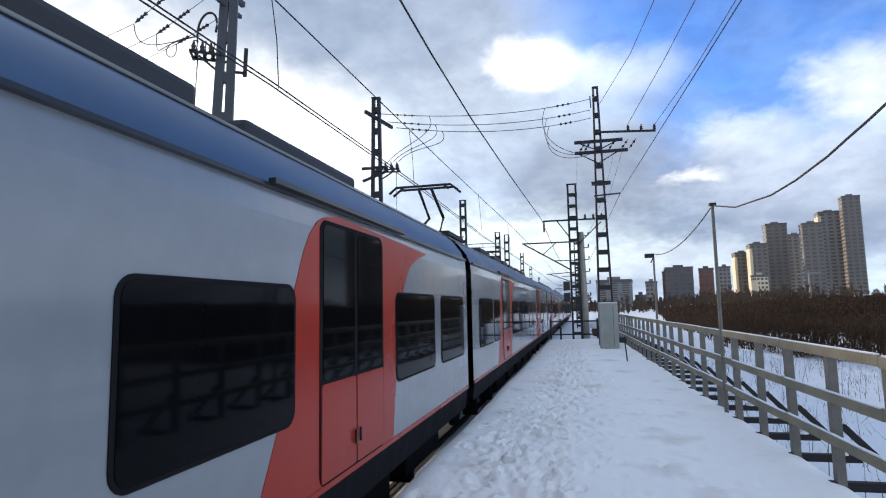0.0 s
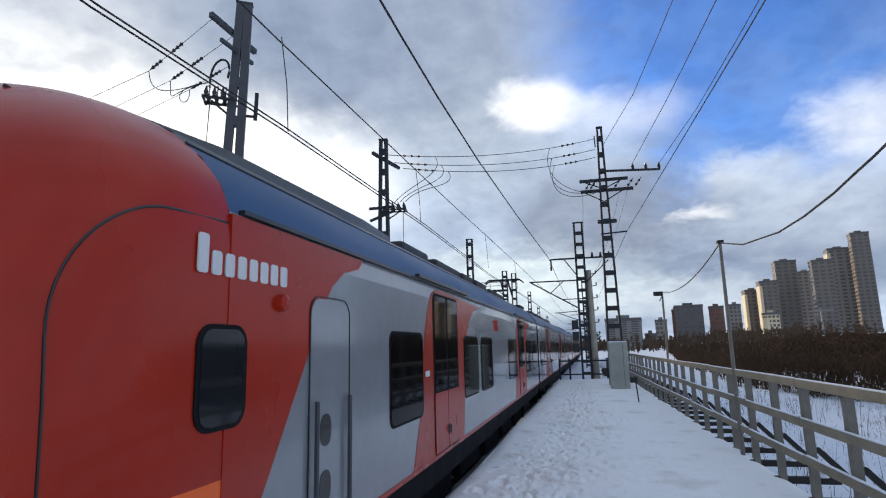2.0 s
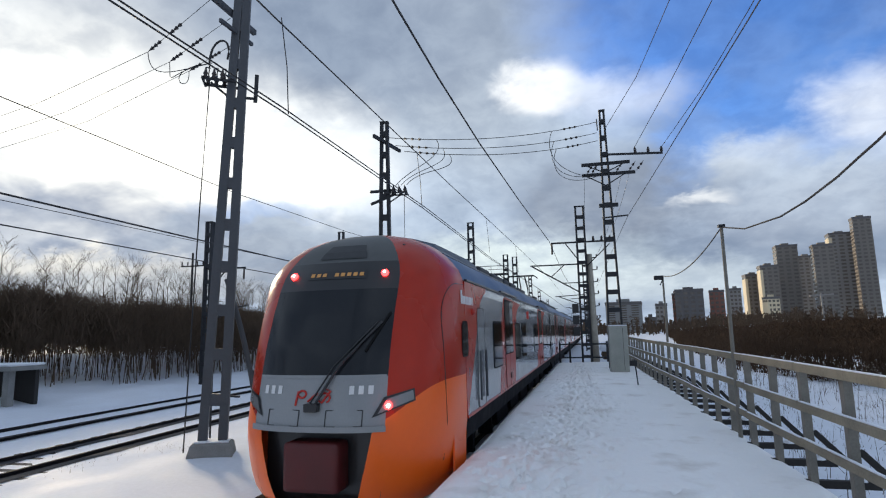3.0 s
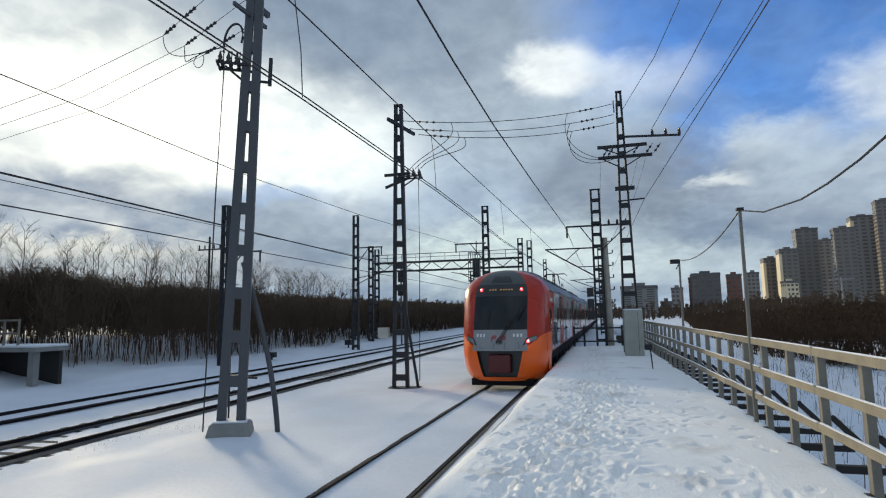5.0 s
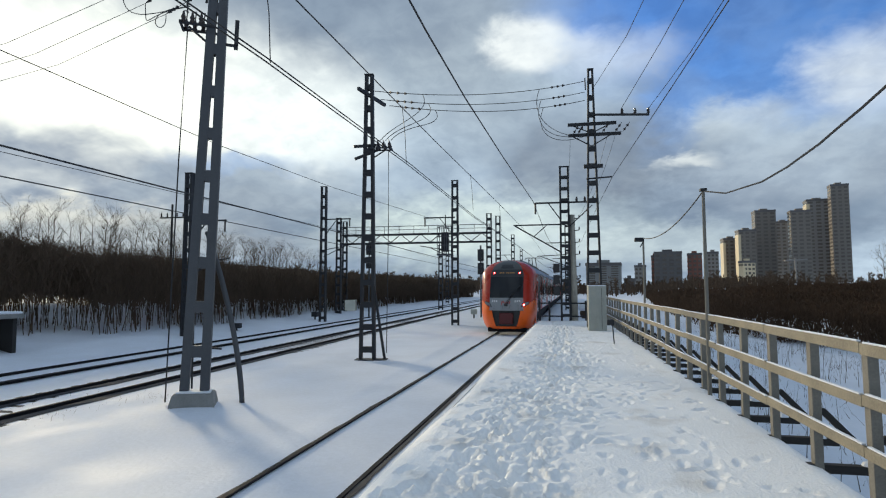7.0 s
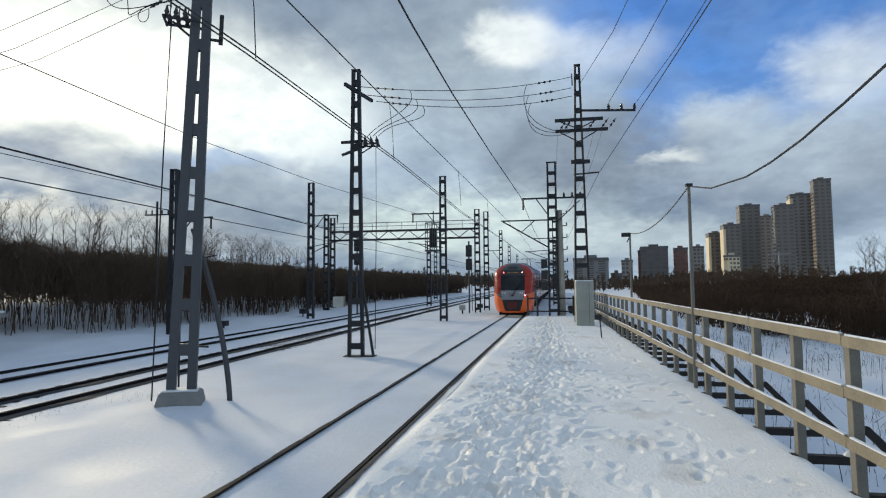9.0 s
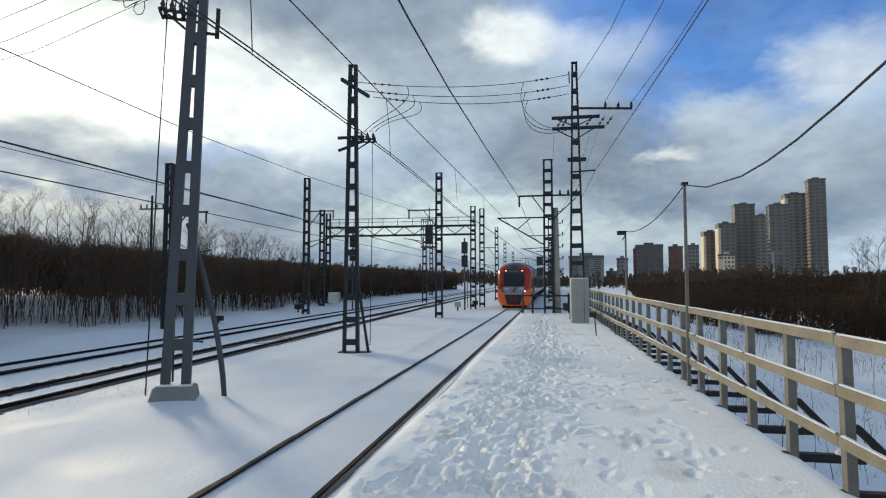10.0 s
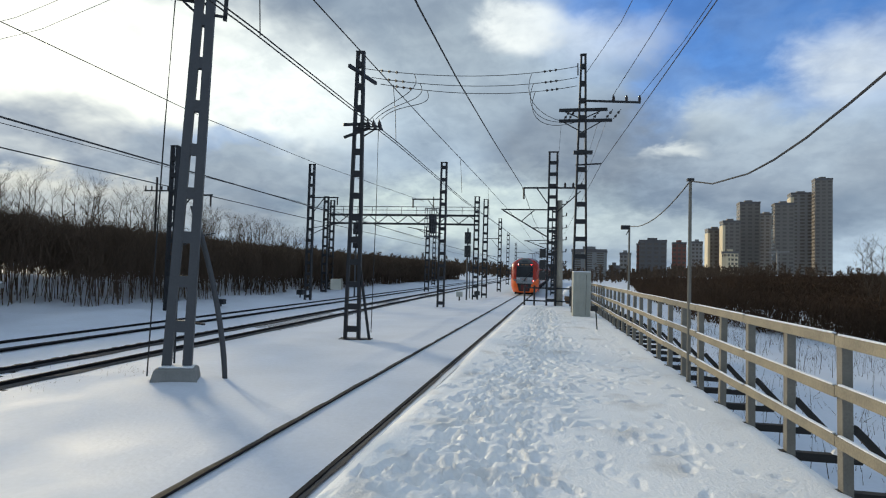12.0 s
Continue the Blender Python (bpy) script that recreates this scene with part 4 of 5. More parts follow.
for (x, y) in ((1.6, 78.0), (2.4, 120.0), (-7.8, 175.0), (3.2, 165.0), (4.2, 220.0)):
    mm = make_mast("lattice_mast", "dark lattice mast with cantilever arms far along the track", x, y, -0.2, 12.0, 0.7, 0.6, 0.14, 0.3, STEEL_DARK, 0, 1.1)
    s = 1 if x < 0 else -1
    crossarm(mm, (0, 0, 9.2), (s * 3.0, 0, 9.2), 0.1, 0.12)
    crossarm(mm, (0, 0, 6.0), (s * 3.6, 0, 7.4), 0.1, 0.1)
    crossarm(mm, (0, 0, 7.6), (s * 4.0, 0, 7.4), 0.1, 0.1)

# mast at the platform's end
M4 = (0.62, 36.0)
mast4 = make_mast("lattice_mast", "dark ladder-like mast with cantilevers at the platform end", *M4, 0.75, 9.76, 0.66, 0.60, 0.12, 0.3, STEEL_DARK, 0, 0.72)
crossarm(mast4, (-1.85, 0, 7.5), (1.5, 0, 7.5))
crossarm(mast4, (-0.3, 0, 6.5), (-1.0, 0, 7.5), 0.06, 0.06)
crossarm(mast4, (0.3, 0, 6.0), (1.7, 0, 7.3), 0.06, 0.06)
crossarm(mast4, (-3.2, 0, 6.12), (0, 0, 6.12), 0.07, 0.08)
crossarm(mast4, (-3.1, 0, 6.08), (-0.2, 0, 4.35), 0.08, 0.08)
crossarm(mast4, (-1.9, 0, 5.4), (-1.1, 0, 6.1), 0.05, 0.05)
part("insulator", tube(BM(), [(-1.8, 0, 7.5), (-1.8, 0, 6.8)], 0.06, 6), CERAMIC, mast4)
for k in range(3):
    pin_insulator(mast4, (0.75 + 0.5 * k, 0, 7.5))
for k, zz in enumerate((1.7, 2.4, 3.1)):
    part("signal_box", box(BM(), -0.75, -0.35, -0.3, 0.1, zz, zz + 0.55, 0.03), T_BLACK, mast4, "dark equipment box")
pole = thing("concrete_pole", "weathered concrete pole strapped beside a lattice mast", "pole", pose(1.08, 36.2, 0.7))
part("shaft", tube(BM(), [(0, 0, 0), (0, 0, 6.78)], 0.28, 12, 0.16), CONCRETE_PALE, pole, "", True)
for k in range(6):
    part("bracket", beam(BM(), (-0.1, -0.1, 6.5 - k * 0.75), (0.44, -0.1, 6.56 - k * 0.75), 0.04, 0.05), STEEL_DARK, pole)
    part("insulator", lathe(BM(), [(0.015, 0), (0.05, 0.05), (0.035, 0.09), (0.05, 0.13), (0.015, 0.18)], 8, (0.42, -0.1, 6.57 - k * 0.75)), CERAMIC, pole)

# power pole behind the cabinet
HP = (1.99, 30.5)
hp = make_mast("power_pole", "tapering dark steel lattice pole with crossarms and insulators", *HP, 0.6, 13.95, 0.85, 0.30, 0.10, 0.28, STEEL_DARK, 0, 0.92)
for z, a, b in ((11.0, -1.22, 1.28), (10.42, -1.2, 1.52)):
    crossarm(hp, (a, 0, z), (b, 0, z), 0.12, 0.16)
crossarm(hp, (0, -0.25, 11.42), (2.9, -0.3, 11.24), 0.1, 0.1)
crossarm(hp, (-0.42, 0, 8.72), (0.55, 0, 8.72), 0.3, 0.16)
crossarm(hp, (-0.3, 0, 8.05), (1.02, 0, 8.12), 0.07, 0.07)
crossarm(hp, (-0.3, -0.6, 12.7), (-0.25, 0.6, 13.7), 0.06, 0.1)
for x in (1.55, 2.2, 2.85):
    pin_insulator(hp, (x, -0.3, 11.36 - 0.03 * x))
for x in (-0.95, -0.7, 0.55, 1.2, 1.6):
    bm = BM()
    insulator_string(bm, (x, 0, 10.5), (x + 0.3, -0.5, 10.85), 2)
    part("insulator", bm, CERAMIC, hp)
bm = BM()
for x in (-0.6, 0.6):
    beam(bm, (0, 0, 9.8), (x * 1.8, 0, 10.42), 0.05, 0.05)
    beam(bm, (0, 0, 10.5), (x * 1.8, 0, 11.0), 0.05, 0.05)
part("brace", bm, STEEL_DARK, hp)

# steel cabinet at the pole's foot
cab = thing("equipment_cabinet", "tall grey ribbed steel cabinet at a pole foot", "cabinet", pose(1.96, 28.65, DECK - 0.03, 0, 0, 2))
bm = box(BM(), -0.42, 0.42, -0.35, 0.35, 0, 2.16, 0.015)
part("body", bm, CAB_GREY, cab)
for x in (-0.3, -0.1, 0.1, 0.3):
    part("rib", box(BM(), x - 0.02, x + 0.02, -0.385, -0.35, 0.03, 2.13), CAB_GREY, cab)
part("door_gap", box(BM(), 0.19, 0.205, -0.356, -0.35, 0.1, 2.05), T_BLACK, cab)
part("snow_cap", box(BM(), -0.41, 0.41, -0.34, 0.34, 2.16, 2.21, 0.02), SNOW_CAP, cab)

stake = thing("marker_stake", "thin dark stake with a small box, stuck in snow", "stake", pose(2.04, 21.8, DECK - 0.05))
part("stem", tube(BM(), [(0.05, 0, 0), (-0.02, 0, 0.95)], 0.025, 6), STEEL_DARK, stake)
part("head", box(BM(), -0.2, 0.06, -0.07, 0.07, 0.72, 0.92, 0.02), STEEL_DARK, stake)

# snowed-over bush on the ground past the barrier
mound = thing("snowed_bush", "low bush bowed under a dome of snow past the barrier", "bush", pose(3.4, 58.0, -0.1))
part("snow_dome", lathe(BM(), [(1.15, 0.75), (1.25, 1.0), (1.05, 1.45), (0.65, 1.75), (0.2, 1.88)], 14), SNOW_CAP, mound, "", True)
part("stems", lathe(BM(), [(0.9, 0.0), (1.1, 0.5), (1.0, 0.76)], 14), BARK, mound)

# wooden line pole behind the far shrubs
lpole = thing("utility_pole", "slim dark line pole with a pinned crossarm behind shrubs", "pole", pose(-33.9, 45.0, 0.6))
part("shaft", tube(BM(), [(0, 0, 0), (0, 0, 9.9)], 0.13, 8, 0.09), WOOD_DARK, lpole)
part("crossarm", beam(BM(), (-1.2, 0, 8.7), (1.2, 0, 8.7), 0.1, 0.12), WOOD_DARK, lpole)
for x in (-1.1, -0.5, 0.5, 1.1):
    part("insulator", lathe(BM(), [(0.03, 0), (0.07, 0.1), (0.05, 0.2), (0.07, 0.3), (0.02, 0.4)], 8, (x, 0, 8.75)), CERAMIC, lpole)

# barrier at the platform's end
bar = thing("end_barrier", "dark tubular barrier across the platform end", "barrier", pose(0, 35.9, DECK - 0.05))
for x in (-1.0, -0.4, 0.9, 1.8, 2.6, 2.95):
    part("post", tube(BM(), [(x, 0, 0), (x, 0, 1.3)], 0.06, 6), STEEL_DARK, bar)
for z in (0.35, 1.15):
    part("rail", tube(BM(), [(-1.05, 0, z), (3.0, 0, z)], 0.05, 6), STEEL_DARK, bar)

# ---- fence along the platform ----
FX = 2.93
fence = thing("wooden_fence", "weathered three-rail wooden fence along the platform, dusted with snow", "fence", pose(0, 0, 0))
POSTS = [1.1 + 1.29 * k for k in range(28)]
post0 = brace0 = beam0 = cap0 = None
for y in POSTS:
    if post0 is None:
        post0 = part("post", box(BM(), -0.05, 0.05, -0.055, 0.055, -0.5, 1.44, 0.008), WOOD_POST, fence)
        post0.location = (FX + 0.07, y, DECK)
        beam0 = part("outrigger", box(BM(), -0.15, 0.75, -0.05, 0.05, -0.10, 0.0, 0.006), WOOD_DARK, fence, "dark beam carrying the brace")
        beam0.location = (FX + 0.1, y, DECK - 0.02)
        brace0 = part("brace", beam(BM(), (0.04, 0, 0.60), (0.62, 0, -0.02), 0.07, 0.07, (0, 1, 0)), WOOD_DARK, fence, "dark raking brace")
        brace0.location = (FX + 0.1, y, DECK)
        cap0 = part("snow_heap", lathe(BM(), [(0.09, 0), (0.07, 0.035), (0.03, 0.055)], 8), SNOW_CAP, fence)
        cap0.location = (FX + 0.62, y, DECK - 0.02)
    else:
        again(post0, pose(FX + 0.07, y, DECK, 0, random.uniform(-1, 1), 0), fence)
        again(beam0, pose(FX + 0.1, y, DECK - 0.02), fence)
        again(brace0, pose(FX + 0.1, y, DECK), fence)
        again(cap0, pose(FX + 0.62, y, DECK - 0.02, 0, 0, y * 50), fence)
for z in (1.30, 1.80, 2.31):
    for k in range(0, len(POSTS) - 1, 2):
        ya, yb = POSTS[k], POSTS[min(k + 2, len(POSTS) - 1)]
        dz = random.uniform(-0.012, 0.012)
        part("board", box(BM(), FX - 0.035, FX + 0.007, ya + 0.004, yb - 0.004, z - 0.055 + dz, z + 0.055 + dz, 0.006), WOOD, fence)
        part("snow_line", box(BM(), FX - 0.03, FX + 0.01, ya + 0.05, yb - 0.05, z + 0.056 + dz, z + 0.072 + dz, 0.005), SNOW_CAP, fence)

# ---- slim lamp posts on the fence ----
LAMPS = ((2.9, 11.9, 4.06), (2.93, 20.0, 3.82))
for i, (x, y, h) in enumerate(LAMPS):
    lp = thing("lamp_post", "slim weathered post with a slack cable" if i == 0 else "slim post with a small lantern", "post", pose(x, y, DECK - 0.1), "posts along the fence")
    part("shaft", tube(BM(), [(0, 0, 0), (0, 0, h)], 0.042, 8, 0.03), WOOD_POST, lp)
    if i == 1:
        part("lantern", box(BM(), -0.28, 0.02, -0.08, 0.08, h - 0.12, h + 0.02, 0.02), STEEL_DARK, lp)
        part("bracket", beam(BM(), (-0.1, 0, h - 0.3), (0, 0, h - 0.1), 0.03, 0.03), STEEL_DARK, lp)
    else:
        part("cap", box(BM(), -0.06, 0.06, -0.06, 0.06, h, h + 0.05), STEEL_DARK, lp)


# ---- wires ----
def wire(label, runs, r, mat=None, name="overhead_wire"):
    w = thing(name, label, "wire")
    for pts in runs:
        part("strand", tube(BM(), pts, r, 5), mat or WIRE, w)
    return w


def line(pts, n=6):
    out = []
    for a, b in zip(pts, pts[1:]):
        out += [tuple(Vector(a).lerp(Vector(b), i / n)) for i in range(n)]
    return out + [pts[-1]]


wire("twin contact wires over the near track", [line([(-4.62 + d, -6, 6.3), (-4.45 + d, 4.2, 6.3), (-4.22 + d, 7.5, 6.3), (-3.95 + d, 14.9, 6.3), (-3.82 + d, 26.7, 6.3), (-3.0 + d * 0.5, 45, 6.3), (track1_x(90) + d * 0.3, 90, 6.3), (track1_x(400), 400, 6.3)]) for d in (0, 0.09)], 0.012)
mess = [(-4.7, -6, 7.9), (-4.4, 7.5, 7.9), (-4.2, 12.4, 7.9), (-3.95, 18.6, 7.9), (-3.2, 34, 7.9), (-2.3, 60, 8.1), (track1_x(90), 90, 8.0), (track1_x(400), 400, 8.0)]
wire("carrier cable over the near track", [line(mess)], 0.014)
wire("thick feeder cable above the platform edge", [line([(-2.95, -4, 8.7), (-2.83, 9.3, 8.7), (-2.78, 12.1, 8.7), (-2.62, 16.8, 8.7), (-2.2, 24.8, 8.7), (-1.4, 38, 8.7), (-0.9, 60, 8.5), (1.5, 130, 8.5), (9, 400, 8.5)])], 0.022)
wire("thin droppers between carrier and contact wires", [[(x - 0.06, y - 0.1, 7.9), (x, y, 7.1), (x + 0.04, y, 6.32)] for x, y in ((-4.24, 7.7), (-4.0, 14.8), (-3.55, 24.5), (-3.2, 34.0))], 0.009)
for x, zc, zm, n_ in ((TRACK2, 6.4, 8.5, 2), (TRACK3, 6.6, 7.8, 2)):
    wire("carrier and contact wires over a far track", [line([(x + d, y, z) for y, z in ((-40, z0), (6, z0 - sag_), (48, z0), (90, z0 - sag_), (135, z0), (400, z0))]) for d, z0, sag_ in ((0, zc, 0), (0.1, zc, 0), (0.05, zm, 0.5))[:2 if x == TRACK2 else 3]], 0.014)
wire("carrier cable drawn from the far track towards a mast", [line([(-12.7, -10, 8.5), (-12.7, 10, 8.5), (-12.85, 19.7, 8.5), (-12.1, 29.2, 8.5), (-9.6, 45.2, 8.5)])], 0.014)


def loop(p0, p1, p2, p3, n=14):
    """A hanging jumper: a smooth curve from p0 to p3."""
    out = []
    for i in range(n + 1):
        t = i / n
        out.append(p0 * (1 - t) ** 3 + p1 * 3 * t * (1 - t) ** 2 + p2 * 3 * t * t * (1 - t) + p3 * t ** 3)
    return out


# three-wire feeder crossing from mast 2 to the power pole
sp = []
ins = thing("strain_insulators", "dark strain insulators with looped jumpers", "insulator")
for k, (za, xa, zb) in enumerate(((11.6, -0.1, 13.35), (11.2, 0.25, 12.75), (10.9, 0.65, 12.3))):
    a = Vector((M2[0] + 0.3 + xa, M2[1] - 0.1, za - 0.1))
    b = Vector((HP[0] - 0.3, HP[1], zb + 0.6))
    pts = sag(a, b, 0.42, 20)
    sp.append(pts)
    for i0, i1 in ((1, 3), (16, 18)):
        bm = BM()
        insulator_string(bm, pts[i0], pts[i1], 3, 0.07)
        part("insulator", bm, CERAMIC, ins)
    j = pts[4]
    part("jumper", tube(BM(), loop(j, j + Vector((0.5, 0, -0.9)), Vector((M2[0] + 1.2 + 0.25 * k, M2[1], 10.1)), Vector((M2[0] + 0.5 + 0.25 * k, M2[1], 9.3))), 0.016, 5), WIRE, ins)
    j = pts[15]
    part("jumper", tube(BM(), loop(j, j + Vector((-0.5, 0, -1.2)), j + Vector((0.3, 0, -2.2)), Vector((HP[0] - 1.0 + 0.4 * k, HP[1], 11.0))), 0.016, 5), WIRE, ins)
wire("three feeder wires crossing the tracks", sp, 0.017)
# three wires leaving mast 1 away over the far tracks
runs = []
for k in range(3):
    y = 12.15 + 0.87 * k
    a, b, c, e = [Vector(q) for q in ((-8.92, y, 11.75 - 0.05 * k), (-11.3, y + 0.55, 10.85 + 0.12 * k), (-16.0, y + 1.5, 10.3), (-34.0, y + 5.0, 9.6))]
    runs.append([a] + [a.lerp(b, i / 4) for i in range(1, 4)] + [b.lerp(c, i / 4) for i in range(4)] + [c.lerp(e, i / 4) for i in range(5)])
    for u in (0.45, 0.78):
        bm = BM()
        insulator_string(bm, a.lerp(b, u), a.lerp(b, u + 0.2), 3, 0.055)
        part("insulator", bm, CERAMIC, ins)
    f = Vector((M1[0] - 0.35 - 0.2 * k, M1[1] - 0.1, 10.3))
    part("jumper", tube(BM(), loop(b, b + Vector((0.1, 0, -0.9)), f + Vector((-1.3, 0, -0.1)), f), 0.012, 5), WIRE, ins)
f = Vector((M1[0] - 0.5, M1[1], 10.2))
part("jumper", tube(BM(), loop(f, f + Vector((-0.1, 0, 1.0)), f + Vector((0.75, 0, 1.0)), f + Vector((0.55, 0, 0.2))), 0.03, 6), CABLE, ins)
wire("three feeder wires running off over the far tracks", runs, 0.008)
# lines passing over the platform to the power pole
runs = [line([(2.1, 30.5, 13.5), (3.1, 24.2, 13.5), (3.5, 19.4, 13.5), (5.3, -4, 13.5)]),
        line([(3.48, 30.2, 12.2), (4.03, 21.95, 12.15), (4.28, 17.2, 12.15), (5.4, -6, 12.15)]),
        line([(4.85, 30.2, 12.15), (5.35, 23.1, 12.15), (5.5, 17.5, 12.15), (5.9, -6, 12.15)]),
        line([(3.1, 80, 8.4), (3.02, 39.4, 8.7), (3.0, 30.5, 8.7), (3.38, 17.3, 8.7), (3.55, 11.1, 8.7), (3.9, -6, 8.7)])]
wire("power lines over the platform", runs, 0.014)
wire("thin lines running on from the power pole", [sag((HP[0] + dx, HP[1], 10.9), (1.2 + dx * 0.4, 36.2, 7.4), 0.5, 8) for dx in (-1.1, 0.8, 1.2)], 0.008)
LA, LB = LAMPS[0], LAMPS[1]
top_a, top_b = (LA[0], LA[1], DECK - 0.1 + LA[2]), (LB[0], LB[1], DECK - 0.1 + LB[2])
cable_pts = [top_a] + [(2.9, 10.4, 4.52), (2.9, 8.7, 4.40), (2.9, 7.8, 4.42), (2.9, 6.9, 4.49), (2.9, 6.4, 4.56), (2.9, 6.0, 4.61), (2.9, 4.5, 4.85), (2.9, 1.0, 5.5), (2.9, -10.0, 7.0)]
wire("slack black cable hung between slim posts", [sag(top_a, top_b, 0.30, 14), cable_pts], 0.014, CABLE, "slack_cable")


# ---- signal gantry and signals ----
gan = thing("signal_gantry", "dark steel signal gantry bridging the tracks, with a railed walkway", "gantry", pose(0, 63, 0))
bm = BM()
for z in (8.1, 9.1):
    for d in (-0.5, 0.5):
        beam(bm, (-24.6, d, z), (-7.0, d, z), 0.12, 0.14)
part("chord", bm, STEEL_DARK, gan)
for k in range(15):
    x = -24.4 + k * 1.17
    part("diagonal", beam(BM(), (x, -0.5, 8.15 if k % 2 else 9.05), (x + 1.17, -0.5, 9.05 if k % 2 else 8.15), 0.08, 0.08), STEEL_DARK, gan)
bm = BM()
tube(bm, [(-24.6, -0.6, 10.0), (-7, -0.6, 10.0)], 0.04, 5)
tube(bm, [(-24.6, -0.6, 9.6), (-7, -0.6, 9.6)], 0.03, 5)
part("handrail", bm, STEEL, gan)
for k in range(11):
    part("baluster", tube(BM(), [(-24.5 + k * 1.74, -0.6, 9.15), (-24.5 + k * 1.74, -0.6, 10.03)], 0.03, 5), STEEL, gan)
bm = BM()
for x in (-13.0, -12.73, -12.46, -12.2, -11.94, -11.67, -11.4):
    beam(bm, (x, -0.9, 6.7), (x, -0.9, 9.8), 0.07, 0.07)
for z in (6.7, 7.7, 8.7, 9.8):
    beam(bm, (-13.0, -0.9, z), (-11.4, -0.9, z), 0.09, 0.09)
    for x in (-13.0, -11.4):
        beam(bm, (x, -0.9, z), (x, 0.3, z), 0.07, 0.07)
box(bm, -13.05, -11.35, -0.95, 0.35, 6.58, 6.67)
part("signal_cage", bm, STEEL, gan, "grey barred signal cage hung on the gantry")
part("signal_head", box(BM(), -12.6, -11.8, -0.7, -0.4, 7.0, 9.2, 0.05), T_BLACK, gan)
part("cage_mast", tube(BM(), [(-12.2, -0.2, 9.7), (-12.2, -0.2, 11.2)], 0.06, 6), STEEL_DARK, gan)


def make_signal(x, y, h, lab):
    s = thing("light_signal", lab, "signal", pose(x, y, -0.1), "light signals")
    part("pole", tube(BM(), [(0, 0, 0), (0, 0, h)], 0.09, 8), STEEL, s)
    for z in (h - 1.6, h - 3.0):
        hd = part("signal_head", box(BM(), -0.32, 0.32, -0.15, 0.15, z, z + 1.2, 0.05), T_BLACK, s)
        for dz in (0.3, 0.85):
            part("hood", tube(BM(), [(0, -0.15, z + dz), (0, -0.4, z + dz)], 0.13, 10), T_BLACK, hd)
    part("ladder", beam(BM(), (0.3, 0.1, 0.2), (0.2, 0.1, h - 1.5), 0.25, 0.04), STEEL_DARK, s)


make_signal(-7.55, 58.0, 7.4, "dark railway light signal on a slim pole")
make_signal(-18.6, 55.0, 8.0, "dark railway light signal on a slim pole")
for (x, y, h) in ((-8.0, 56.0, 1.0), (-6.9, 62.0, 0.9), (-22.2, 50, 0.9), (-21.8, 36, 0.7)):
    b = thing("trackside_box", "small dark trackside relay box on a stub", "box", pose(x, y, -0.2), "trackside boxes")
    part("stub", tube(BM(), [(0, 0, 0), (0, 0, h * 0.6)], 0.08, 6), STEEL_DARK, b)
    part("case", box(BM(), -0.3, 0.3, -0.2, 0.2, h * 0.5, h, 0.03), CAB_GREY if h > 0.95 else STEEL_DARK, b)
sw = thing("switch_lever", "small dark points lever beside the far track", "lever", pose(-9.9, 14.6, -0.1))
part("arm", beam(BM(), (-0.5, 0, 1.35), (0.6, 0, 1.3), 0.05, 0.05), STEEL_DARK, sw)
part("stem", tube(BM(), [(-0.3, 0, 0), (-0.3, 0, 2.0)], 0.03, 6), STEEL_DARK, sw)
part("foot", box(BM(), -0.45, -0.15, -0.12, 0.12, 0.0, 0.12), STEEL_DARK, sw)

# low shed roof at the far side
shed = thing("track_shelter", "low concrete shelter with a snowy roof and a rail", "shelter", pose(-27.3, 21.3, 0.3))
part("roof", box(BM(), -6, 3.0, -0.9, 0.9, 1.25, 1.45, 0.03), CONCRETE, shed)
part("snow_cap", box(BM(), -5.95, 2.95, -0.85, 0.85, 1.45, 1.56, 0.04), SNOW_CAP, shed)
for x in (-5, -2.6, -0.2, 2.6):
    part("pier", box(BM(), x - 0.16, x + 0.16, -0.75, -0.45, -0.6, 1.25), CONCRETE, shed)
part("back_wall", box(BM(), -5.2, 2.8, 0.5, 0.7, -0.6, 1.24), WOOD_DARK, shed, "dark back wall")
for z in (2.1, 2.7):
    part("rail", beam(BM(), (-5.9, -0.8, z), (1.9, -0.8, z), 0.06, 0.09), WOOD_POST, shed)
for x in (-5, -3, -1.0, 1.0, 1.85):
    part("rail_post", beam(BM(), (x, -0.8, 1.5), (x, -0.8, 2.75), 0.07, 0.07), WOOD_POST, shed)


# ---- woods ----
def twig_mesh(name, items, mat, label):
    """items: base, tip, radius; each a thin three-sided spike."""
    V, F_ = [], []
    for p, q, r in items:
        p, q = Vector(p), Vector(q)
        d = (q - p).normalized()
        s = d.cross(Vector((0.3, 0.9, 0.1))).normalized()
        u = s.cross(d)
        k = len(V)
        for a in (0, 2.094, 4.189):
            V.append(tuple(p + (s * math.cos(a) + u * math.sin(a)) * r))
        V.append(tuple(q))
        F_ += [(k, k + 1, k + 3), (k + 1, k + 2, k + 3), (k + 2, k, k + 3)]
    me = bpy.data.meshes.new(name)
    me.from_pydata(V, [], F_)
    me.materials.append(mat)
    return tagged(new(name, me), label, "shrubs", kind="stuff")


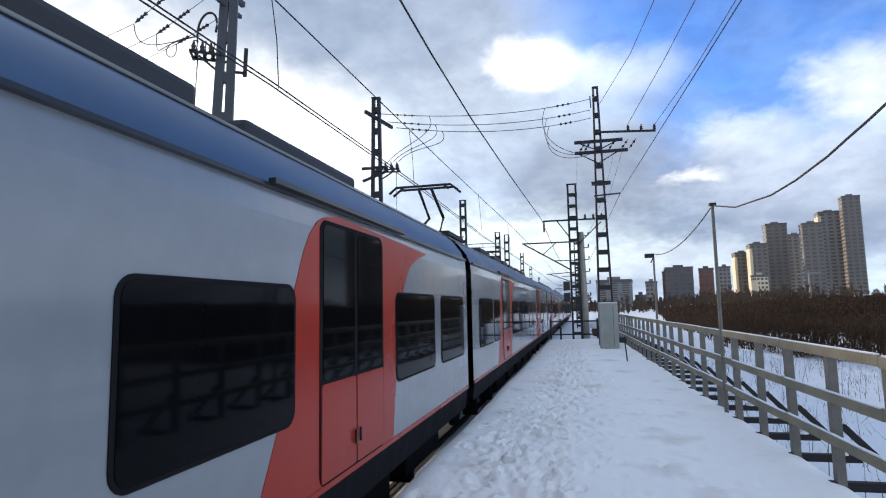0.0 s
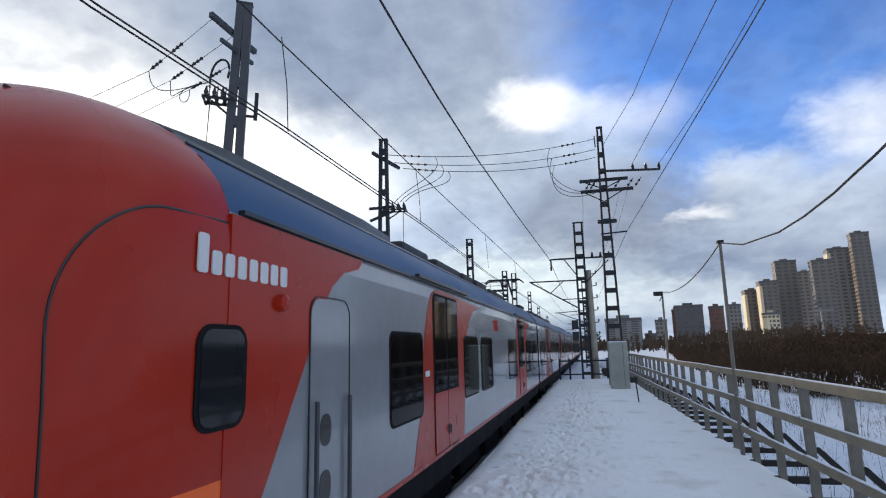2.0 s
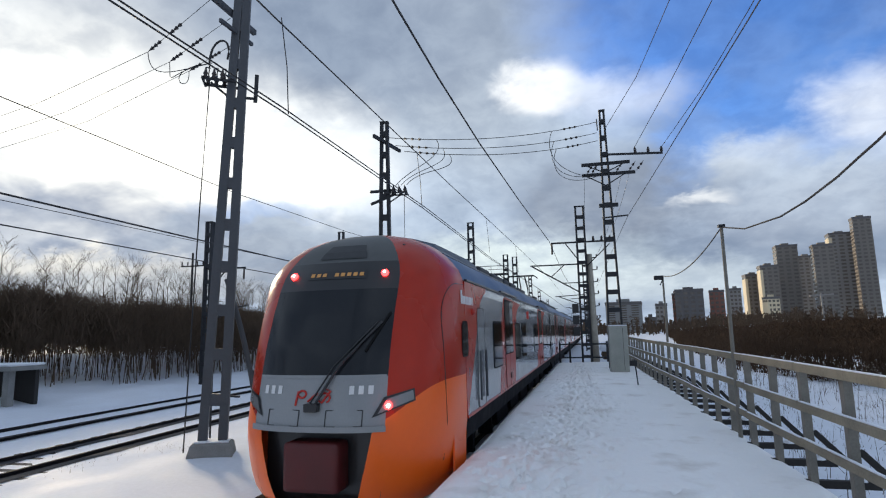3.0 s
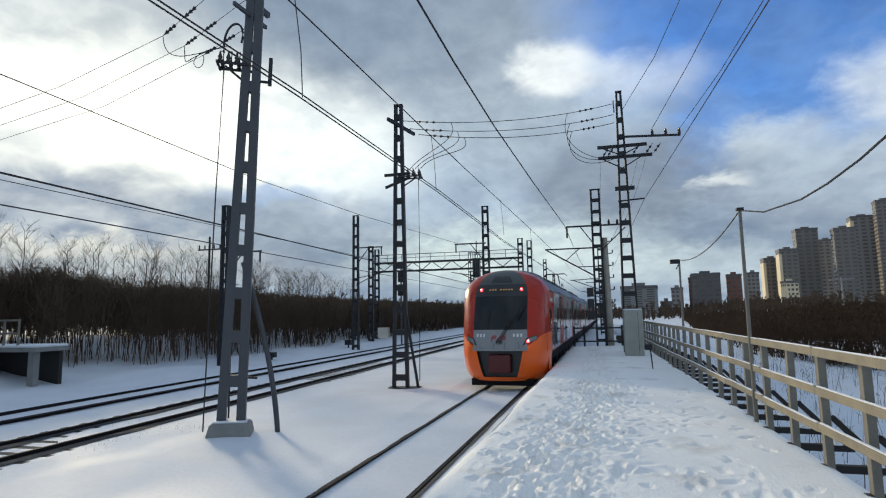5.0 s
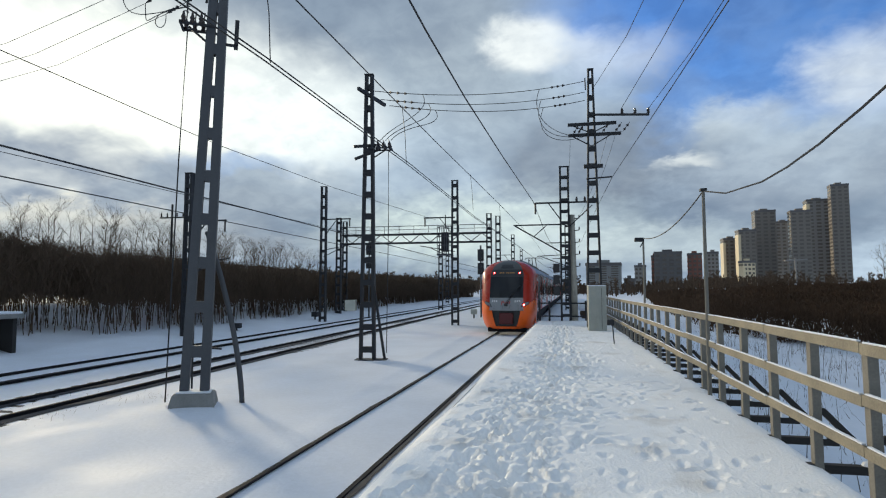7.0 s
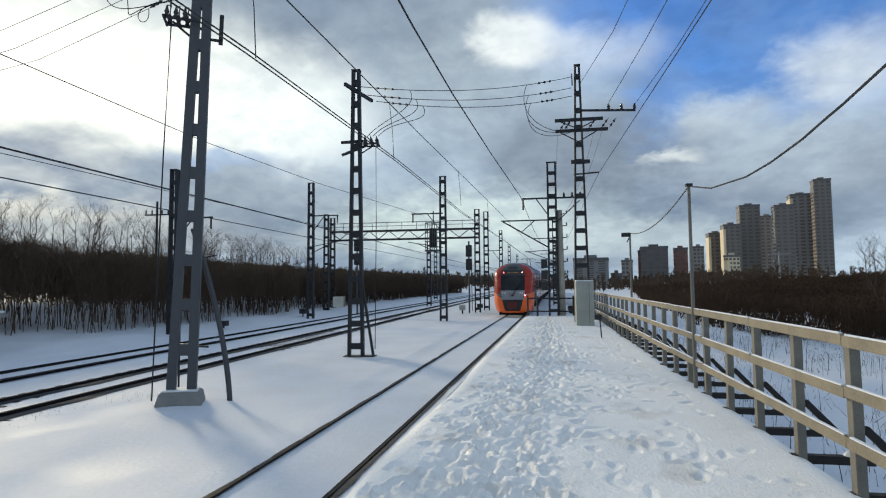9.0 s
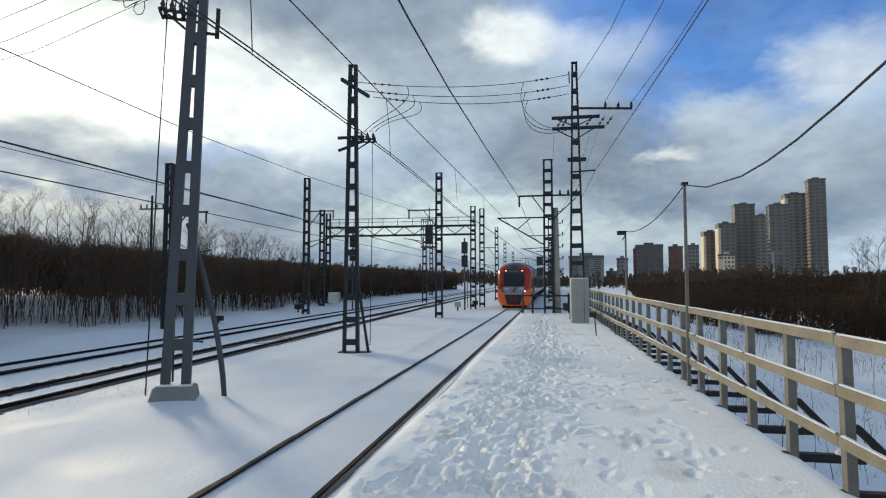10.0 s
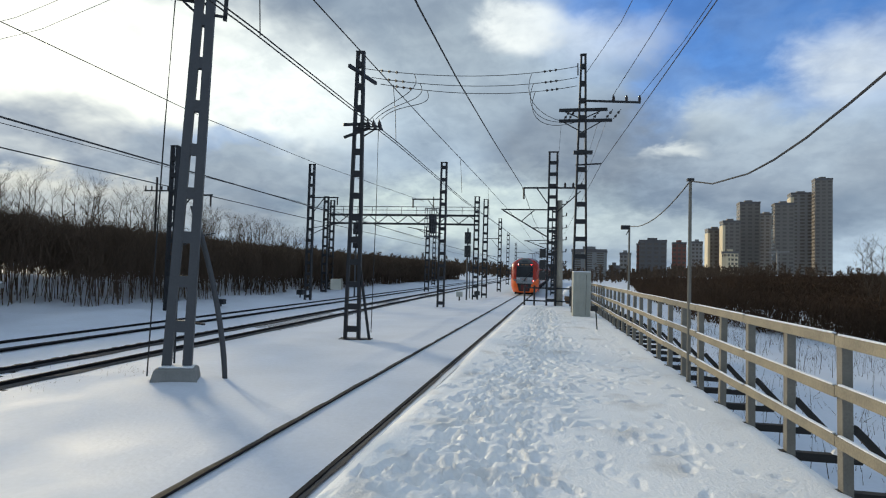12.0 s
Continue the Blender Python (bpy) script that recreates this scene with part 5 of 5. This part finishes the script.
def thicket(name, label, mat, spots, height, dense, seed, low=0.35, rad=0.014, lean=0.35, trunk=0.035, rise=0.0, ragged=0.0):
    """Many stems, each with a spray of twigs above a bare foot."""
    rng = random.Random(seed)
    items = []
    for x, y in spots:
        h = height * rng.uniform(0.7, 1.1) * (1 + ragged * noise.noise((x * 0.05, y * 0.05, 8.8))) * (1 + rise * (1 - smooth_(22, 60, math.hypot(x, y))))
        z = ground_z(x, y) - 0.1
        k = max(1.0, math.hypot(x, y) / 45)
        top = (x + rng.gauss(0, lean) * 0.6, y + rng.gauss(0, lean) * 0.6, z + h)
        items.append(((x, y, z), top, trunk * rng.uniform(0.6, 1.4) * k))
        for i in range(dense):
            t = rng.uniform(low, 0.95)
            b = Vector((x, y, z)).lerp(Vector(top), t)
            a = rng.uniform(0, 6.283)
            l = h * rng.uniform(0.14, 0.34)
            b = b + Vector((rng.gauss(0, 0.35), rng.gauss(0, 0.35), rng.gauss(0, 0.12)))
            e = b + Vector((math.cos(a) * l * rng.uniform(0.05, 0.7), math.sin(a) * l * rng.uniform(0.05, 0.7), l * rng.uniform(0.3, 1.0)))
            if e.z > z + h * 1.05:
                e.z = z + h * rng.uniform(0.95, 1.05)
            items.append((b, e, rad * rng.uniform(0.6, 1.5) * k))
    return twig_mesh(name, items, mat, label)


rng = random.Random(11)
left = []
for k in range(3900):
    y = 8 + 170 * rng.random() ** 1.35
    x = -25.5 - 20 * rng.random() ** 1.5 - (2.0 if y < 28 else 0)
    if not (19 < y < 23.5 and x > -34):
        left.append((x, y))
thicket("shrub_belt", "dense dark belt of bare shrubs on a snowy bank", BARK, left, 4.3, 92, 21, 0.38, 0.019, 0.7, 0.030, 0.35)
far_left = [(-30 - rng.random() * 60 - k * 0.05, 60 + rng.random() * 380) for k in range(1500)]
thicket("far_woods", "far grey-brown leafless woods", BARK_GREY, far_left, 5.5, 30, 22, 0.1, 0.034, 0.6, 0.05)
right = []
for k in range(11500):
    d = 46 + 216 * rng.random() ** 1.45
    a = radians(rng.uniform(7, 52))
    x, y = d * math.sin(a) + 6, d * math.cos(a)
    if x > 10 + 0.03 * y + 4 * noise.noise((y * 0.06, 0, 9)) and noise.noise((x * 0.045, y * 0.03, 4.5)) < 0.26 + 0.25 * rng.random():
        right.append((x, y))
thicket("shrub_slope", "dense rust-brown bare scrub on the slope", BARK_RUST, right, 2.6, 34, 23, 0.04, 0.032, 0.6, 0.03, 0.0, 0.9)
near_r = [(4.6 + rng.random() * 14, 4 + rng.random() * 40) for k in range(230)]
thicket("saplings", "thin bare saplings standing in snow below the platform", BARK_GREY, near_r, 1.6, 16, 24, 0.15, 0.006, 0.3, 0.012)
weeds = [(-11.6 + rng.gauss(0, 0.5), 11.6 + rng.gauss(0, 0.4)) for k in range(16)] + [(-10.9 + rng.gauss(0, 0.7), 13.6 + rng.gauss(0, 0.3)) for k in range(22)]
thicket("dry_weeds", "dry brown weed stalks poking through snow", BARK_RUST, weeds, 0.3, 4, 26, 0.2, 0.003, 0.1, 0.004)
ahead = [(-60 + rng.random() * 200, 260 + rng.random() * 300) for k in range(900)]
thicket("far_treeline", "dark far treeline along the horizon", BARK, ahead, 7.0, 26, 25, 0.05, 0.04, 1.2, 0.05, 0.0, 0.8)


def bare_tree(x, y, h, seed, lab):
    rng = random.Random(seed)
    t = thing("bare_tree", lab, "tree", pose(x, y, ground_z(x, y) - 0.1), "bare trees")
    bm, cr = BM(), []
    pts = [Vector((0, 0, 0))]
    for i in range(7):
        pts.append(pts[-1] + Vector((rng.gauss(0, 0.12), rng.gauss(0, 0.12), h * 0.9 / 7)))
    tube(bm, pts, 0.011 * h, 6, 0.003 * h)
    part("trunk", bm, BARK_GREY, t)

    def grow(p, d, l, r, lev):
        q = p + d * l
        cr.append((p, q, r))
        if lev == 0:
            return
        for k in range(4 if lev > 1 else 3):
            s = p.lerp(q, rng.uniform(0.35, 1.0))
            nd = (d + Vector((rng.gauss(0, 0.5), rng.gauss(0, 0.5), rng.uniform(0.0, 0.5)))).normalized()
            grow(s, nd, l * rng.uniform(0.45, 0.7), r * 0.6, lev - 1)
    for i in range(2, 8):
        for k in range(4):
            a = rng.uniform(0, 6.28)
            grow(pts[i] * 1.0, Vector((math.cos(a) * 0.6, math.sin(a) * 0.6, 0.8)).normalized(), h * rng.uniform(0.12, 0.24), 0.0024 * h, 2)
    c = twig_mesh("crown", cr, BARK_GREY, "")
    c.parent = t
    for key in ("category", "kind", "label"):
        if key in c:
            del c[key]


rngt = random.Random(5)
for k in range(110):
    y = 20 + 100 * (k / 109) ** 1.1
    bare_tree(-37 - rngt.random() * 12 - 0.1 * y, y, rngt.uniform(6.0, 8.6) if k not in (12, 16) else 11.5, 100 + k, "bare grey birch-like tree behind the shrubs" if k % 3 else "slender leafless tree behind the shrubs")
for k, (x, y) in enumerate(((38, 74), (34, 67), (42, 82), (31, 59), (36, 64), (47, 88), (40, 70))):
    bare_tree(x, y, 8.0 - 0.4 * (k % 3), 200 + k, "bare tree standing on the scrub slope")


# ---- far buildings ----
def facade(name, base, var_):
    return material(name, base, 0.55, var=var_, scale=0.05, fine=0.6)


WALL_TAUPE = facade("taupe_facade", (0.19, 0.165, 0.14), 0.12)
# low sun on far walls, put into the colour as golden cream
WALL_SUNLIT = facade("cream_facade", (0.72, 0.60, 0.40), 0.12)
WALL_PALE = facade("pale_facade", (0.24, 0.225, 0.21), 0.10)
WALL_MID = facade("grey_facade", (0.22, 0.22, 0.215), 0.1)
WALL_DARK = facade("dark_facade", (0.12, 0.11, 0.11), 0.15)
WALL_BRICK = facade("brick_facade", (0.24, 0.09, 0.06), 0.15)
WIN_FAR = material("far_window_glass", (0.14, 0.12, 0.10), 0.2, var=0.4, island=True)


def make_tower(name, lab, az0, az1, el, dist, mat, turn=0.0, floors=0, base=6.0, depth=None):
    x0, x1 = dist * math.tan(radians(az0)), dist * math.tan(radians(az1))
    w = (x1 - x0) * (0.79 if turn > 12 else 0.97 if turn > 5 else 1.0)
    dep = depth or w * 0.9
    h = 2.9 + math.hypot(dist, (x0 + x1) / 2) * math.tan(radians(el)) - base
    t = thing(name, lab, "building", pose((x0 + x1) / 2, dist + dep / 2, base, 0, 0, turn - (az0 + az1) * 0.42), "far high-rise buildings")
    part("wall", box(BM(), -w / 2, w / 2, -dep / 2, dep / 2, -6, h), mat, t)
    part("roof", box(BM(), -w / 2 - 0.3, w / 2 + 0.3, -dep / 2 - 0.3, dep / 2 + 0.3, h, h + 2.0), WALL_DARK, t)
    part("roof_house", box(BM(), -w / 5, w / 6, -dep / 5, dep / 5, h + 2.0, h + 4), mat, t)
    # sun on the left edge, painted as a cream strip standing proud
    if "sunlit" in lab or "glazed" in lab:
        part("corner_bay", box(BM(), -w / 2 - 0.5, -w / 2 + w * 0.12, -dep / 2 - 0.5, dep / 2 - 1.0, -6, h - 3), WALL_SUNLIT, t, "cream strip of painted sunlight up the left edge")
    n = floors or max(4, int(h / 3.6))
    for face in ("front", "side"):
        bm = BM()
        span = w if face == "front" else dep
        cols = max(3, int(span / 5.5))
        for i in range(n):
            z0 = h * (i + 0.28) / n
            z1 = h * (i + 0.80) / n
            for c in range(cols):
                a = -span / 2 + span * (c + 0.2) / cols
                b = -span / 2 + span * (c + 0.8) / cols
                if face == "front":
                    box(bm, a, b, -dep / 2 - 0.12, -dep / 2 + 0.1, z0, z1)
                else:
                    box(bm, -w / 2 - 0.12, -w / 2 + 0.1, a, b, z0, z1)
        tagged(part("window_grid", bm, WIN_FAR, t), kind="stuff")
    return t


D = 620
make_tower("tower_block", "tallest slim taupe tower with a slanted crown", 23.6, 24.8, 8.4, D, WALL_TAUPE, 9)
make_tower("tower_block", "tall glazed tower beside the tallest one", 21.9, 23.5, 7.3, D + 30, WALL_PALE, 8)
make_tower("tower_block", "tall taupe tower block", 20.65, 22.1, 6.45, D - 30, WALL_TAUPE, 8)
make_tower("tower_block", "set-back grey tower block", 19.45, 20.7, 5.6, D + 60, WALL_PALE, 8)
make_tower("tower_block", "broad taupe tower block", 17.9, 19.5, 6.65, D, WALL_TAUPE, 9)
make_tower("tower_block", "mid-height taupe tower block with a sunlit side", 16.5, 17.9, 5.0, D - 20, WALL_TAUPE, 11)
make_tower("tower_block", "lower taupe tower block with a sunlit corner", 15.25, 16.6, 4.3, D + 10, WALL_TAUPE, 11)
# this block's wall colour holds the sunlight on it
make_tower("housing_block", "small sunlit block at the towers' foot", 16.55, 17.8, 2.2, D - 60, WALL_SUNLIT, 24)
make_tower("housing_block", "dark grey housing block", 9.45, 11.85, 3.2, 520, WALL_DARK, 0)
make_tower("housing_block", "narrow brick-red edge block", 9.05, 9.5, 2.85, 530, WALL_BRICK, 0)
make_tower("housing_block", "dark brick housing block", 12.3, 13.5, 3.0, 540, WALL_BRICK, 0)
make_tower("housing_block", "pale slim housing block", 13.95, 14.87, 3.1, 580, WALL_PALE, 0)
make_tower("housing_block", "pale mid-rise block behind the fence", 7.55, 8.57, 1.95, 520, WALL_PALE, 0)
make_tower("housing_block", "white and grey apartment block with rows of windows", 3.15, 6.4, 2.15, 380, WALL_MID, -4, 11, 1.0)
make_tower("housing_block", "low dark block beside the apartment house", 6.55, 7.55, 0.65, 420, WALL_DARK, 0, 3, 1.0)
crane = thing("tower_crane", "small pale construction crane before the towers", "crane", pose(212, 560, 8))
part("mast", beam(BM(), (0, 0, 0), (0, 0, 21), 1.2, 1.2), WALL_PALE, crane)
part("jib", beam(BM(), (-9, 0, 19), (10, 0, 20), 1.0, 1.2), WALL_PALE, crane)


# ---- moving things ----
TRAIN_ROWS = ((0, -13.5), (0.5, -10.15), (1, -6.83), (1.5, -3.5), (2, -0.15), (2.5, 3.25), (3, 6.8), (4, 13.7), (5, 20.6), (6, 27.4), (7, 34.3), (8, 41.3), (9, 48.3), (10, 55.5), (11, 63.0), (12, 70.5))


def motions():
    walk(train, [(t, pose(track1_x(y), y, 0, 0, 0, -math.degrees(math.atan(SLANT)))) for t, y in TRAIN_ROWS])


motions()
